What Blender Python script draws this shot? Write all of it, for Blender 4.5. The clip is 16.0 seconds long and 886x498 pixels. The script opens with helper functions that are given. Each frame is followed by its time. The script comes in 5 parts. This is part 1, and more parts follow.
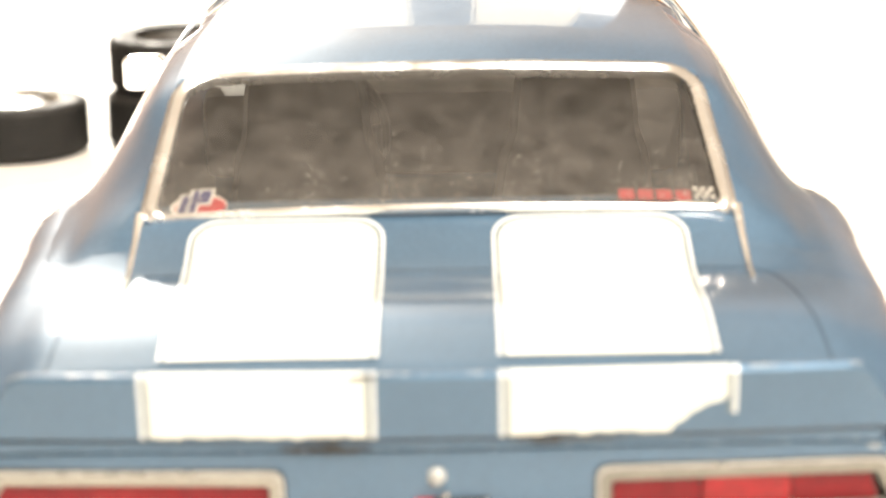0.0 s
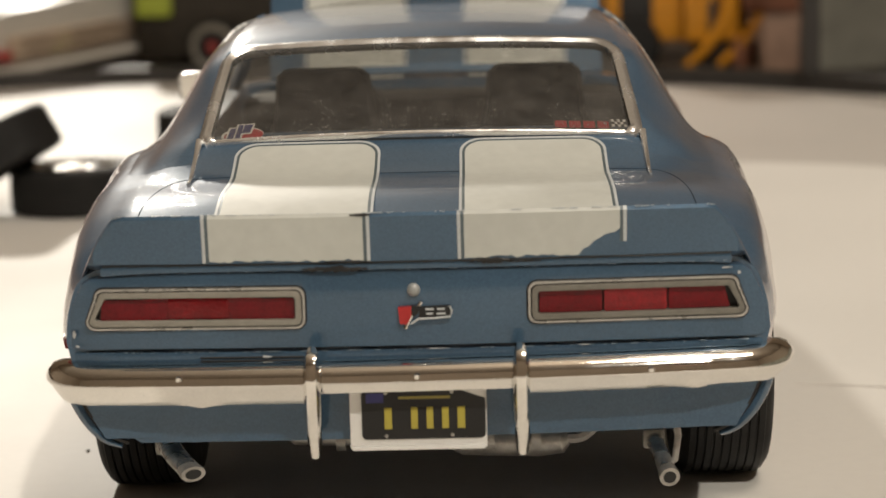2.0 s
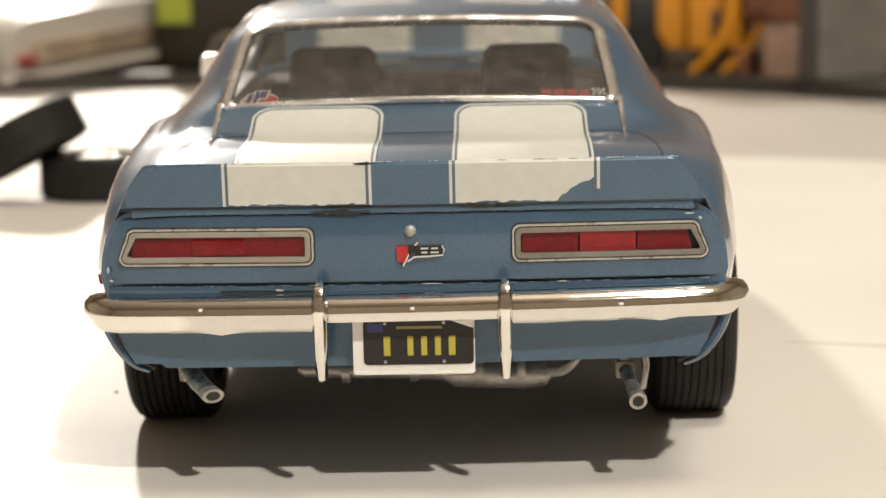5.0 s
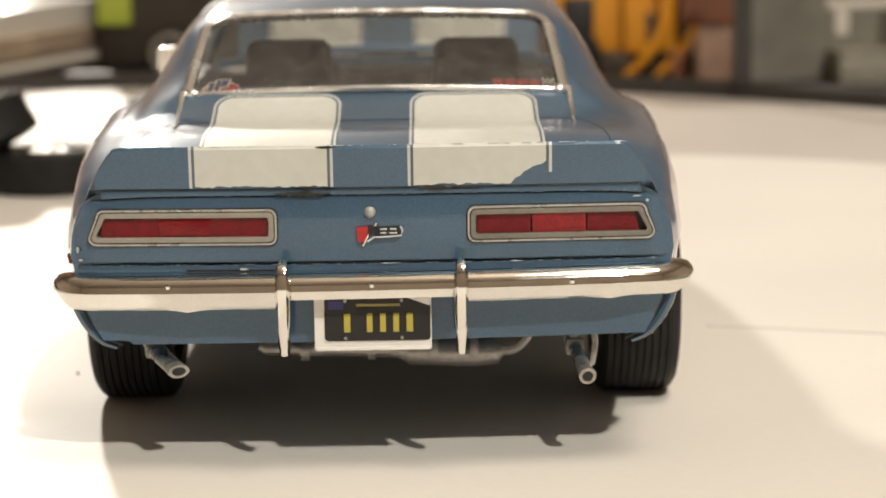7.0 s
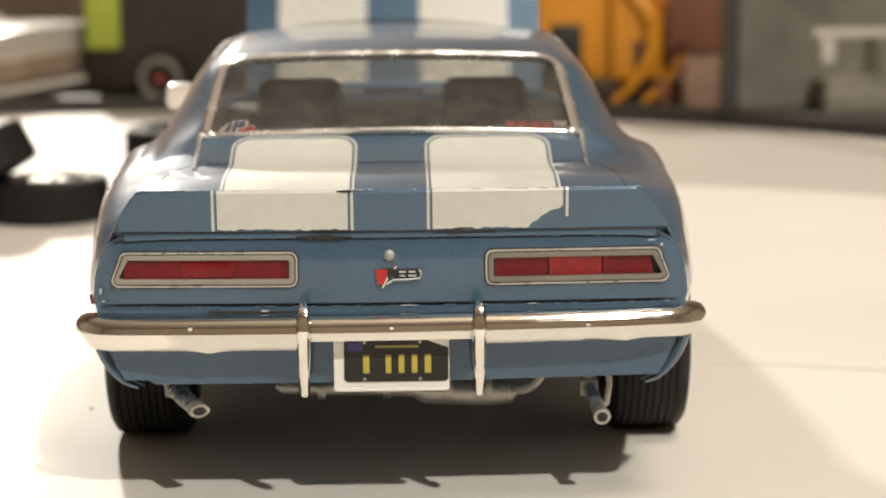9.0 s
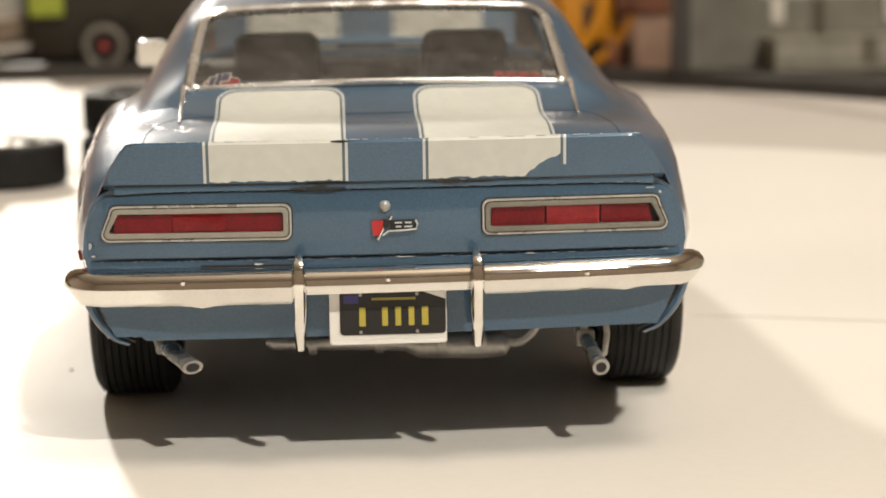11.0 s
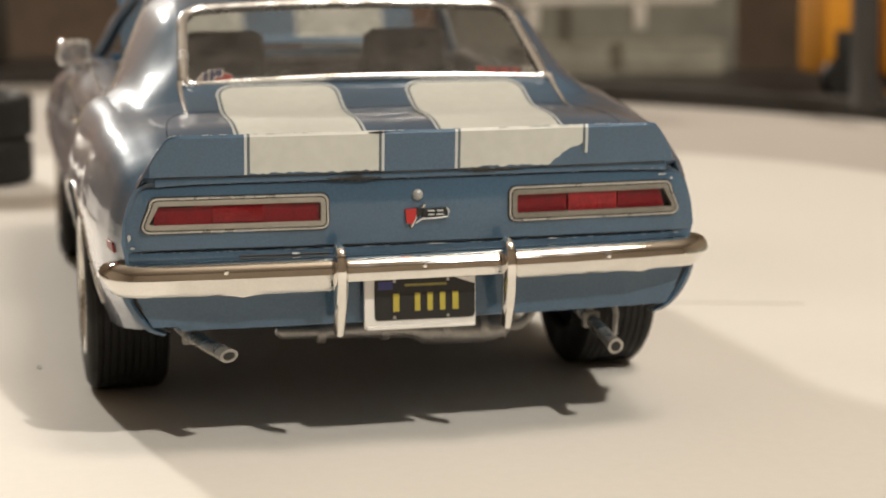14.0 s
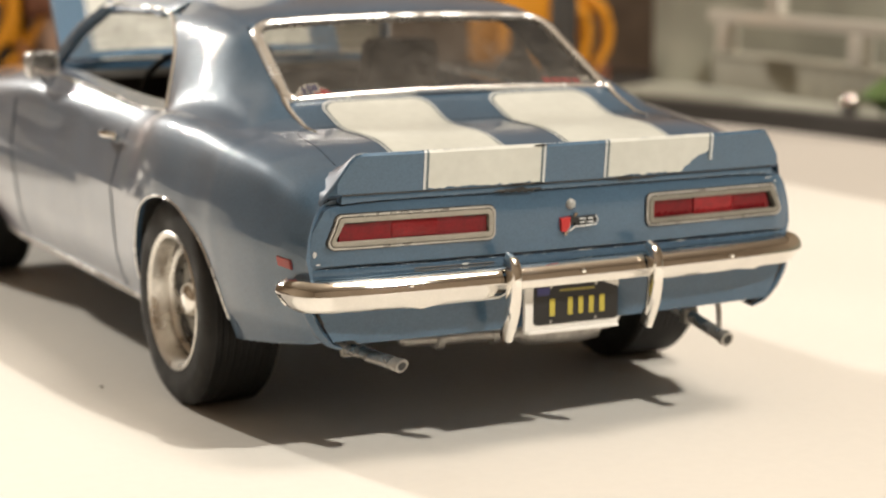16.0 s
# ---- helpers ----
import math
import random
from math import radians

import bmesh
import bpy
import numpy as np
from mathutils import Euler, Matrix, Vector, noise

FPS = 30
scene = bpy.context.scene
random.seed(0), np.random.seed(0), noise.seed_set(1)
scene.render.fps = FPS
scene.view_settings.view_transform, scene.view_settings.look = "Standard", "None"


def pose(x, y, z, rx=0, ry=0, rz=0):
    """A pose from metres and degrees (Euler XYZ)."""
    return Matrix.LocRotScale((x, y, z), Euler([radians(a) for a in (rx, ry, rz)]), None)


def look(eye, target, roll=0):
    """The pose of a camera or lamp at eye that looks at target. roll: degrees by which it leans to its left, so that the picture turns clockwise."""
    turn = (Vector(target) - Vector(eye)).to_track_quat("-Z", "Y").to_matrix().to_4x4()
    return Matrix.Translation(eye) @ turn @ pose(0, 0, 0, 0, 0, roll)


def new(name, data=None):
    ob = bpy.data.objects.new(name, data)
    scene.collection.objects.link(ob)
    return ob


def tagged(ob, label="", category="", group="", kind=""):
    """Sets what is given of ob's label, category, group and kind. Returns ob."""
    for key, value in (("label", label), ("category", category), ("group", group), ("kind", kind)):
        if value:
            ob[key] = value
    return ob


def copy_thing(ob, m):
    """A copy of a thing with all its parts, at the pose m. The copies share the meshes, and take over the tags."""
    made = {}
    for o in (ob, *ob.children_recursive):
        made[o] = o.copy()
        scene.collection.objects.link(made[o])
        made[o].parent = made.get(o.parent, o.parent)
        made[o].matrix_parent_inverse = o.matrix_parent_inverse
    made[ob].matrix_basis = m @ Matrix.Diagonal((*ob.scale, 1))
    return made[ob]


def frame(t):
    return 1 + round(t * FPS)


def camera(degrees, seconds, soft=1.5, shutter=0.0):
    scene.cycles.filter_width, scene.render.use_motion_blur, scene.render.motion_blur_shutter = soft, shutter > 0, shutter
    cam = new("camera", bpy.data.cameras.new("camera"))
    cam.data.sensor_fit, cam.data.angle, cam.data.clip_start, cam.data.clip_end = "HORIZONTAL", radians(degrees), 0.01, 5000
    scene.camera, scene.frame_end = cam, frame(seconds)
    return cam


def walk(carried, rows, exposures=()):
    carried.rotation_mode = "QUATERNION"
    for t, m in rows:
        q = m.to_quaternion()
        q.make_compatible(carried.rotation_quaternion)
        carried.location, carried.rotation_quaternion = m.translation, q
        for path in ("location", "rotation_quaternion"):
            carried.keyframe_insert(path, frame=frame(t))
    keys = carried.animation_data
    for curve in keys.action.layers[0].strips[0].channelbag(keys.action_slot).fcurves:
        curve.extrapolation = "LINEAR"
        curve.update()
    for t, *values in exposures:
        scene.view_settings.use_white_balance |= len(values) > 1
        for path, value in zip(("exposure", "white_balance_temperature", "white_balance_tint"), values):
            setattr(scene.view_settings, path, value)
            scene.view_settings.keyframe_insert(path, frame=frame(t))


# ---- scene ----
S = 0.04  # the car is a 1:25 scale model: all lengths below are in metres of the full-size car
cam = camera(24.0, 16.0)
PATH = [
    (0, (0.038, -3.35, 1.99), (0.024, -1.414, 1.488), -1.1),
    (0.5, (-0.006, -4.046, 2.051), (-0.003, -2.102, 1.58), -0.8),
    (1, (0.06, -4.281, 1.775), (0.042, -2.323, 1.37), -1.3),
    (1.5, (0.084, -4.607, 1.703), (0.068, -2.64, 1.346), -1.3),
    (2, (0.162, -4.887, 1.664), (0.124, -2.917, 1.325), -1.5),
    (2.5, (0.185, -5.239, 1.644), (0.128, -3.266, 1.321), -1.7),
    (3, (0.132, -5.278, 1.518), (0.091, -3.301, 1.219), -1.6),
    (3.2, (0.165, -5.328, 1.455), (0.12, -3.349, 1.164), -1.4),
    (5.3, (0.23, -5.591, 1.578), (0.177, -3.618, 1.257), -1.2),
    (5.5, (0.145, -5.641, 1.576), (0.128, -3.666, 1.264), -0.9),
    (6, (0.2, -5.664, 1.559), (0.176, -3.688, 1.254), -0.8),
    (6.5, (0.072, -5.713, 1.573), (0.072, -3.737, 1.265), -0.9),
    (7, (0.16, -5.767, 1.538), (0.173, -3.792, 1.224), -0.8),
    (7.5, (0.096, -5.748, 1.576), (0.118, -3.775, 1.253), -0.6),
    (8, (0.036, -5.833, 1.694), (0.07, -3.859, 1.373), -0.4),
    (8.5, (0.029, -5.821, 1.67), (0.06, -3.845, 1.359), -0.4),
    (9, (0.042, -5.848, 1.622), (0.078, -3.87, 1.325), -0.5),
    (9.5, (-0.006, -5.808, 1.615), (0.041, -3.832, 1.305), -0.6),
    (10, (-0.054, -5.797, 1.569), (0.018, -3.824, 1.251), -0.7),
    (10.2, (-0.078, -5.764, 1.562), (0.003, -3.792, 1.236), -0.8),
    (12.3, (-0.439, -5.764, 1.541), (-0.243, -3.8, 1.222), -0.4),
    (12.5, (-0.614, -5.775, 1.518), (-0.368, -3.813, 1.213), -0.2),
    (13, (-0.882, -5.785, 1.536), (-0.571, -3.833, 1.23), -0.3),
    (13.5, (-1.078, -5.741, 1.539), (-0.713, -3.801, 1.217), -0.3),
    (14, (-1.217, -5.843, 1.53), (-0.79, -3.915, 1.212), -0.4),
    (14.5, (-1.725, -5.654, 1.412), (-1.139, -3.765, 1.111), -0.2),
    (15, (-2.186, -5.629, 1.505), (-1.487, -3.783, 1.182), -0.2),
    (15.5, (-2.575, -5.564, 1.579), (-1.796, -3.753, 1.245), -0.1),
    (16, (-3.196, -5.371, 1.645), (-2.29, -3.619, 1.311), 0.1),
]
walk(cam, [(t, look(Vector(eye) * S, Vector(target) * S, roll)) for t, eye, target, roll in PATH],
     [(0, 1.3), (0.3, 1.22), (0.5, 1.05), (0.7, 0.70), (1.0, 0.12), (1.5, -0.50), (2.0, -0.66), (2.5, -0.70), (3.2, -0.70), (5.3, -0.04), (6.5, -0.08), (7.5, -0.14), (8.3, -0.08), (10.2, -0.08), (12.4, -0.10), (13.5, -0.23), (14.5, -0.38), (15.0, -0.34), (15.5, -0.03), (16, 0.10)])
cam.data.dof.use_dof = True
cam.data.dof.focus_distance = 5.45 * S
cam.data.dof.aperture_fstop = 42.0

# ---- world and light ----
world = bpy.data.worlds.new("room_light")
scene.world = world
world.use_nodes = True
world.node_tree.nodes["Background"].inputs[0].default_value = (1.0, 0.74, 0.52, 1)
world.node_tree.nodes["Background"].inputs[1].default_value = 0.12


def lamp(name, way, far, size, watts, colour):
    data = bpy.data.lights.new(name, "AREA")
    data.shape, data.size, data.energy, data.color = "DISK", size, watts, colour
    ob = new(name, data)
    spot = Vector((0, 2.0, 0.3)) * S
    ob.matrix_world = look(spot + Vector(way).normalized() * far, spot)
    return ob


lamp("lamp_front", (-0.55, 2.2, 1.0), 2.6, 0.11, 51.0, (1.0, 0.925, 0.81))
lamp("lamp_rear", (0.36, -0.90, 1.0), 1.3, 0.04, 13.0, (1.0, 0.925, 0.81))
# unseen fill light, added to lift the shadows and brighten the walls
fill_lamp = bpy.data.lights.new("room_fill", "POINT")
fill_lamp.energy, fill_lamp.color, fill_lamp.shadow_soft_size = 37.0, (1.0, 0.87, 0.73), 0.22
new("room_fill", fill_lamp).location = (0.40, -0.3, 1.35)
# ---- materials ----
def mat(name, colour, rough=0.5, metal=0.0, coat=0.0, emit=0.0, spec=0.5):
    m = bpy.data.materials.new(name)
    m.use_nodes = True
    b = m.node_tree.nodes["Principled BSDF"]
    b.inputs["Base Color"].default_value = (*colour, 1)
    b.inputs["Roughness"].default_value = rough
    b.inputs["Metallic"].default_value = metal
    b.inputs["Coat Weight"].default_value = coat
    b.inputs["Coat Roughness"].default_value = 0.05
    b.inputs["Specular IOR Level"].default_value = spec
    return m


def grain(m, scale, amount, rough_amount=0.0, bump=0.0, fine=6.0, dist=0.0002):
    """Two scales of noise on colour and roughness, with an optional fine relief; scale is per metre."""
    nt = m.node_tree
    b = nt.nodes["Principled BSDF"]
    pos = nt.nodes.new("ShaderNodeTexCoord")
    big = nt.nodes.new("ShaderNodeTexNoise")
    small = nt.nodes.new("ShaderNodeTexNoise")
    big.inputs["Scale"].default_value, small.inputs["Scale"].default_value = scale, scale * fine
    big.inputs["Detail"].default_value, small.inputs["Detail"].default_value = 4, 3
    for n in (big, small):
        nt.links.new(pos.outputs["Object"], n.inputs["Vector"])
    add = nt.nodes.new("ShaderNodeMath")
    add.operation = "ADD"
    nt.links.new(big.outputs["Fac"], add.inputs[0])
    nt.links.new(small.outputs["Fac"], add.inputs[1])
    ramp = nt.nodes.new("ShaderNodeMapRange")
    ramp.inputs["From Min"].default_value, ramp.inputs["From Max"].default_value = 0.6, 1.4
    ramp.inputs["To Min"].default_value, ramp.inputs["To Max"].default_value = 1 - amount, 1 + amount
    nt.links.new(add.outputs[0], ramp.inputs["Value"])
    mul = nt.nodes.new("ShaderNodeVectorMath")
    mul.operation = "SCALE"
    mul.inputs[0].default_value = b.inputs["Base Color"].default_value[:3]
    nt.links.new(ramp.outputs[0], mul.inputs["Scale"])
    nt.links.new(mul.outputs[0], b.inputs["Base Color"])
    if rough_amount:
        r = nt.nodes.new("ShaderNodeMapRange")
        base = b.inputs["Roughness"].default_value
        r.inputs["From Min"].default_value, r.inputs["From Max"].default_value = 0.35, 0.65
        r.inputs["To Min"].default_value, r.inputs["To Max"].default_value = max(0.02, base - rough_amount), base + rough_amount
        nt.links.new(big.outputs["Fac"], r.inputs["Value"])
        nt.links.new(r.outputs[0], b.inputs["Roughness"])
    if bump:
        bp = nt.nodes.new("ShaderNodeBump")
        bp.inputs["Strength"].default_value, bp.inputs["Distance"].default_value = bump, dist
        nt.links.new(small.outputs["Fac"], bp.inputs["Height"])
        nt.links.new(bp.outputs[0], b.inputs["Normal"])
    return m


def flake_paint(name, colour, metal, rough):
    """Metallic paint: fine bright flakes under a clear coat, with faint dust."""
    m = mat(name, colour, rough, metal, 1.0)
    nt = m.node_tree
    b = nt.nodes["Principled BSDF"]
    b.inputs["Coat Roughness"].default_value = 0.035
    b.inputs["Specular IOR Level"].default_value = 0.12
    b.inputs["Sheen Weight"].default_value, b.inputs["Sheen Roughness"].default_value = 0.16, 0.40
    b.inputs["Sheen Tint"].default_value = (1.0, 0.76, 0.70, 1)
    pos = nt.nodes.new("ShaderNodeTexCoord")
    vor = nt.nodes.new("ShaderNodeTexVoronoi")
    vor.inputs["Scale"].default_value = 6500
    nt.links.new(pos.outputs["Object"], vor.inputs["Vector"])
    big = nt.nodes.new("ShaderNodeTexNoise")
    big.inputs["Scale"].default_value, big.inputs["Detail"].default_value = 90, 5
    nt.links.new(pos.outputs["Object"], big.inputs["Vector"])
    sep = nt.nodes.new("ShaderNodeSeparateColor")
    nt.links.new(vor.outputs["Color"], sep.inputs[0])
    mr = nt.nodes.new("ShaderNodeMapRange")
    mr.inputs["To Min"].default_value, mr.inputs["To Max"].default_value = 0.90, 1.11
    nt.links.new(sep.outputs[0], mr.inputs["Value"])
    mb = nt.nodes.new("ShaderNodeMapRange")
    mb.inputs["From Min"].default_value, mb.inputs["From Max"].default_value = 0.3, 0.7
    mb.inputs["To Min"].default_value, mb.inputs["To Max"].default_value = 0.93, 1.07
    nt.links.new(big.outputs["Fac"], mb.inputs["Value"])
    mm = nt.nodes.new("ShaderNodeMath")
    mm.operation = "MULTIPLY"
    nt.links.new(mr.outputs[0], mm.inputs[0])
    nt.links.new(mb.outputs[0], mm.inputs[1])
    mul = nt.nodes.new("ShaderNodeVectorMath")
    mul.operation = "SCALE"
    mul.inputs[0].default_value = colour
    nt.links.new(mm.outputs[0], mul.inputs["Scale"])
    nt.links.new(mul.outputs[0], b.inputs["Base Color"])
    bp = nt.nodes.new("ShaderNodeBump")
    bp.inputs["Strength"].default_value, bp.inputs["Distance"].default_value = 0.10, 0.00004
    nt.links.new(sep.outputs[1], bp.inputs["Height"])
    peel = nt.nodes.new("ShaderNodeTexNoise")
    peel.inputs["Scale"].default_value, peel.inputs["Detail"].default_value = 650, 5
    nt.links.new(pos.outputs["Object"], peel.inputs["Vector"])
    bq = nt.nodes.new("ShaderNodeBump")
    bq.inputs["Strength"].default_value, bq.inputs["Distance"].default_value = 0.08, 0.00006
    nt.links.new(peel.outputs["Fac"], bq.inputs["Height"])
    nt.links.new(bp.outputs[0], bq.inputs["Normal"])
    nt.links.new(bq.outputs[0], b.inputs["Normal"])
    nt.links.new(bq.outputs[0], b.inputs["Coat Normal"])
    r = nt.nodes.new("ShaderNodeMapRange")
    r.inputs["From Min"].default_value, r.inputs["From Max"].default_value = 0.35, 0.65
    r.inputs["To Min"].default_value, r.inputs["To Max"].default_value = rough - 0.05, rough + 0.08
    nt.links.new(big.outputs["Fac"], r.inputs["Value"])
    nt.links.new(r.outputs[0], b.inputs["Roughness"])
    return m


def window_glass(name, dust, tint):
    """Clear plastic with a thin gloss and patches of grey dust."""
    m = bpy.data.materials.new(name)
    m.use_nodes = True
    nt = m.node_tree
    nt.nodes.remove(nt.nodes["Principled BSDF"])
    out = nt.nodes["Material Output"]
    clear = nt.nodes.new("ShaderNodeBsdfTransparent")
    clear.inputs[0].default_value = (*tint, 1)
    gloss = nt.nodes.new("ShaderNodeBsdfGlossy")
    gloss.inputs["Roughness"].default_value = 0.06
    facing = nt.nodes.new("ShaderNodeLayerWeight")
    facing.inputs["Blend"].default_value = 0.5
    power = nt.nodes.new("ShaderNodeMath")
    power.operation = "POWER"
    power.inputs[1].default_value = 5.0
    nt.links.new(facing.outputs["Facing"], power.inputs[0])
    fres = nt.nodes.new("ShaderNodeMapRange")
    fres.inputs["To Min"].default_value = 0.04
    nt.links.new(power.outputs[0], fres.inputs["Value"])
    a = nt.nodes.new("ShaderNodeMixShader")
    nt.links.new(fres.outputs[0], a.inputs[0])
    nt.links.new(clear.outputs[0], a.inputs[1])
    nt.links.new(gloss.outputs[0], a.inputs[2])
    film = nt.nodes.new("ShaderNodeBsdfDiffuse")
    film.inputs[0].default_value = (0.27, 0.255, 0.235, 1)
    glow = nt.nodes.new("ShaderNodeBsdfTranslucent")
    glow.inputs[0].default_value = film.inputs[0].default_value
    both = nt.nodes.new("ShaderNodeMixShader")
    both.inputs[0].default_value = 0.4
    nt.links.new(film.outputs[0], both.inputs[1])
    nt.links.new(glow.outputs[0], both.inputs[2])
    pos = nt.nodes.new("ShaderNodeTexCoord")
    n1, n2 = nt.nodes.new("ShaderNodeTexNoise"), nt.nodes.new("ShaderNodeTexNoise")
    n1.inputs["Scale"].default_value, n1.inputs["Detail"].default_value = 330, 15
    n1.inputs["Roughness"].default_value = 0.66
    n2.inputs["Scale"].default_value, n2.inputs["Detail"].default_value = 3200, 4
    for n in (n1, n2):
        nt.links.new(pos.outputs["Object"], n.inputs["Vector"])
    r1, r2 = nt.nodes.new("ShaderNodeMapRange"), nt.nodes.new("ShaderNodeMapRange")
    r1.inputs["From Min"].default_value, r1.inputs["From Max"].default_value, r1.inputs["To Max"].default_value = 0.34, 0.74, dust * 1.15
    r2.inputs["From Min"].default_value, r2.inputs["From Max"].default_value, r2.inputs["To Max"].default_value = 0.60, 0.74, dust * 1.5
    r1.inputs["To Min"].default_value = dust * 0.38
    nt.links.new(n1.outputs["Fac"], r1.inputs["Value"])
    nt.links.new(n2.outputs["Fac"], r2.inputs["Value"])
    add = nt.nodes.new("ShaderNodeMath")
    add.operation, add.use_clamp = "ADD", True
    nt.links.new(r1.outputs[0], add.inputs[0])
    nt.links.new(r2.outputs[0], add.inputs[1])
    # more dust low on the pane
    sep = nt.nodes.new("ShaderNodeSeparateXYZ")
    nt.links.new(pos.outputs["Object"], sep.inputs[0])
    fall = nt.nodes.new("ShaderNodeMapRange")
    fall.inputs["From Min"].default_value, fall.inputs["From Max"].default_value = 0.72 * S, 1.15 * S
    fall.inputs["To Min"].default_value, fall.inputs["To Max"].default_value = 2.7, 0.60
    nt.links.new(sep.outputs["Y"], fall.inputs["Value"])
    low = nt.nodes.new("ShaderNodeMath")
    low.operation, low.use_clamp = "MULTIPLY", True
    nt.links.new(add.outputs[0], low.inputs[0])
    nt.links.new(fall.outputs[0], low.inputs[1])
    c = nt.nodes.new("ShaderNodeMixShader")
    nt.links.new(low.outputs[0], c.inputs[0])
    nt.links.new(a.outputs[0], c.inputs[1])
    nt.links.new(both.outputs[0], c.inputs[2])
    nt.links.new(c.outputs[0], out.inputs[0])
    return m


BLUE = flake_paint("blue_metallic_paint", (0.054, 0.106, 0.170), 0.19, 0.42)
CREAM = grain(mat("white_stripe_paint", (0.53, 0.545, 0.51), 0.45, 0, 0.12), 120, 0.07, 0.08, 0.08)
PIN = grain(mat("pinstripe_white", (0.50, 0.53, 0.54), 0.35), 200, 0.08)
DKBLUE = mat("pinstripe_dark", (0.055, 0.085, 0.12), 0.4, 0.2)
WHEEL_CHROME = grain(mat("wheel_plating", (0.78, 0.76, 0.72), 0.30, 1.0), 260, 0.12, 0.08, 0.2, 5, 0.00006)
# two pale colours that paint glints of sharp edges as well as wear
WEAR_GLINT = grain(mat("worn_glint_paint", (0.20, 0.26, 0.32), 0.32, 0.4), 400, 0.3)
PALE_GLINT = grain(mat("pale_worn_glint_paint", (0.40, 0.44, 0.47), 0.35, 0.2), 400, 0.2)
PINGAP = mat("pinstripe_gap", (0.085, 0.115, 0.13), 0.4, 0.1)
CHROME = grain(mat("chrome_plating", (0.86, 0.84, 0.80), 0.05, 1.0), 260, 0.08, 0.03, 0.15, 16, 0.00003)
FOIL = grain(mat("foil_trim", (0.90, 0.90, 0.89), 0.22, 0.88), 300, 0.10, 0.08, 0.28, 5, 0.00006)
BEZEL = grain(mat("grey_bezel_paint", (0.27, 0.255, 0.22), 0.5, 0.1), 300, 0.12, 0.1)
BEZEL_DARK = grain(mat("dark_bezel_paint", (0.19, 0.18, 0.155), 0.45, 0.2), 300, 0.2, 0.1)
BEZEL_EDGE = grain(mat("dull_silver_edge", (0.46, 0.45, 0.42), 0.34, 0.55), 400, 0.25, 0.1, 0.1)
RED = grain(mat("red_clear_lens", (0.15, 0.004, 0.008), 0.22, 0.0, 0.1, 0, 0.25), 500, 0.35, 0.05, 0.25)
RED_BRIGHT = grain(mat("bright_red_lens", (0.23, 0.006, 0.010), 0.16, 0.0, 0.3, 0, 0.3), 700, 0.45, 0.05, 0.4)
RED_DEEP = grain(mat("deep_red_lens", (0.165, 0.005, 0.008), 0.22, 0.0, 0.12, 0, 0.3), 600, 0.35, 0.05, 0.35)
MARKER = grain(mat("dull_red_paint", (0.34, 0.045, 0.04), 0.4), 300, 0.2)
REDPAINT = grain(mat("red_paint", (0.40, 0.02, 0.02), 0.35), 300, 0.15)
BLACK = grain(mat("black_plastic", (0.011, 0.0105, 0.010), 0.5), 200, 0.3, 0.1)
CABIN = grain(mat("cabin_black", (0.020, 0.017, 0.014), 0.7), 200, 0.25)
RUBBER = grain(mat("tyre_rubber", (0.011, 0.0105, 0.010), 0.66, 0, 0, 0, 0.35), 220, 0.3, 0.12, 0.2, 8)
SLOT_STEEL = grain(mat("wheel_grey_paint", (0.22, 0.21, 0.19), 0.4, 0.7), 260, 0.3, 0.1, 0.2)
STEEL = grain(mat("silver_paint", (0.42, 0.40, 0.37), 0.38, 0.7), 260, 0.3, 0.1, 0.2)
PIPE = grain(mat("dirty_pipe_plating", (0.52, 0.50, 0.47), 0.28, 0.9), 320, 0.45, 0.15, 0.3, 5, 0.00005)
LOCK = grain(mat("milky_grey_plastic", (0.36, 0.37, 0.36), 0.32, 0.1), 500, 0.25, 0.1, 0.3)
NEAR_BLACK = grain(mat("near_black", (0.012, 0.012, 0.012), 0.5), 600, 0.3)
PAPER = grain(mat("white_card", (0.80, 0.79, 0.76), 0.45), 300, 0.04)
YELLOW = mat("yellow_print", (0.46, 0.39, 0.06), 0.4)
FAINT = mat("faint_yellow_print", (0.28, 0.235, 0.05), 0.4)
DECAL_RED = mat("red_print", (0.45, 0.02, 0.03), 0.4)
DECAL_BLUE = mat("dark_blue_print", (0.035, 0.035, 0.16), 0.4)
GLASS = window_glass("dusty_window", 0.20, (0.86, 0.85, 0.82))
# thick film as painted haze, added to mute the hood behind the windscreen
HAZY = window_glass("painted_haze_film", 0.60, (0.90, 0.90, 0.88))
TURN = grain(mat("white_turntable_plastic", (0.71, 0.69, 0.65), 0.55, 0, 0, 0, 0.25), 14, 0.025, 0.05, 0.06, 40)
TABLE = grain(mat("white_table_laminate", (0.52, 0.49, 0.455), 0.5), 6, 0.03, 0.05, 0.05, 40)

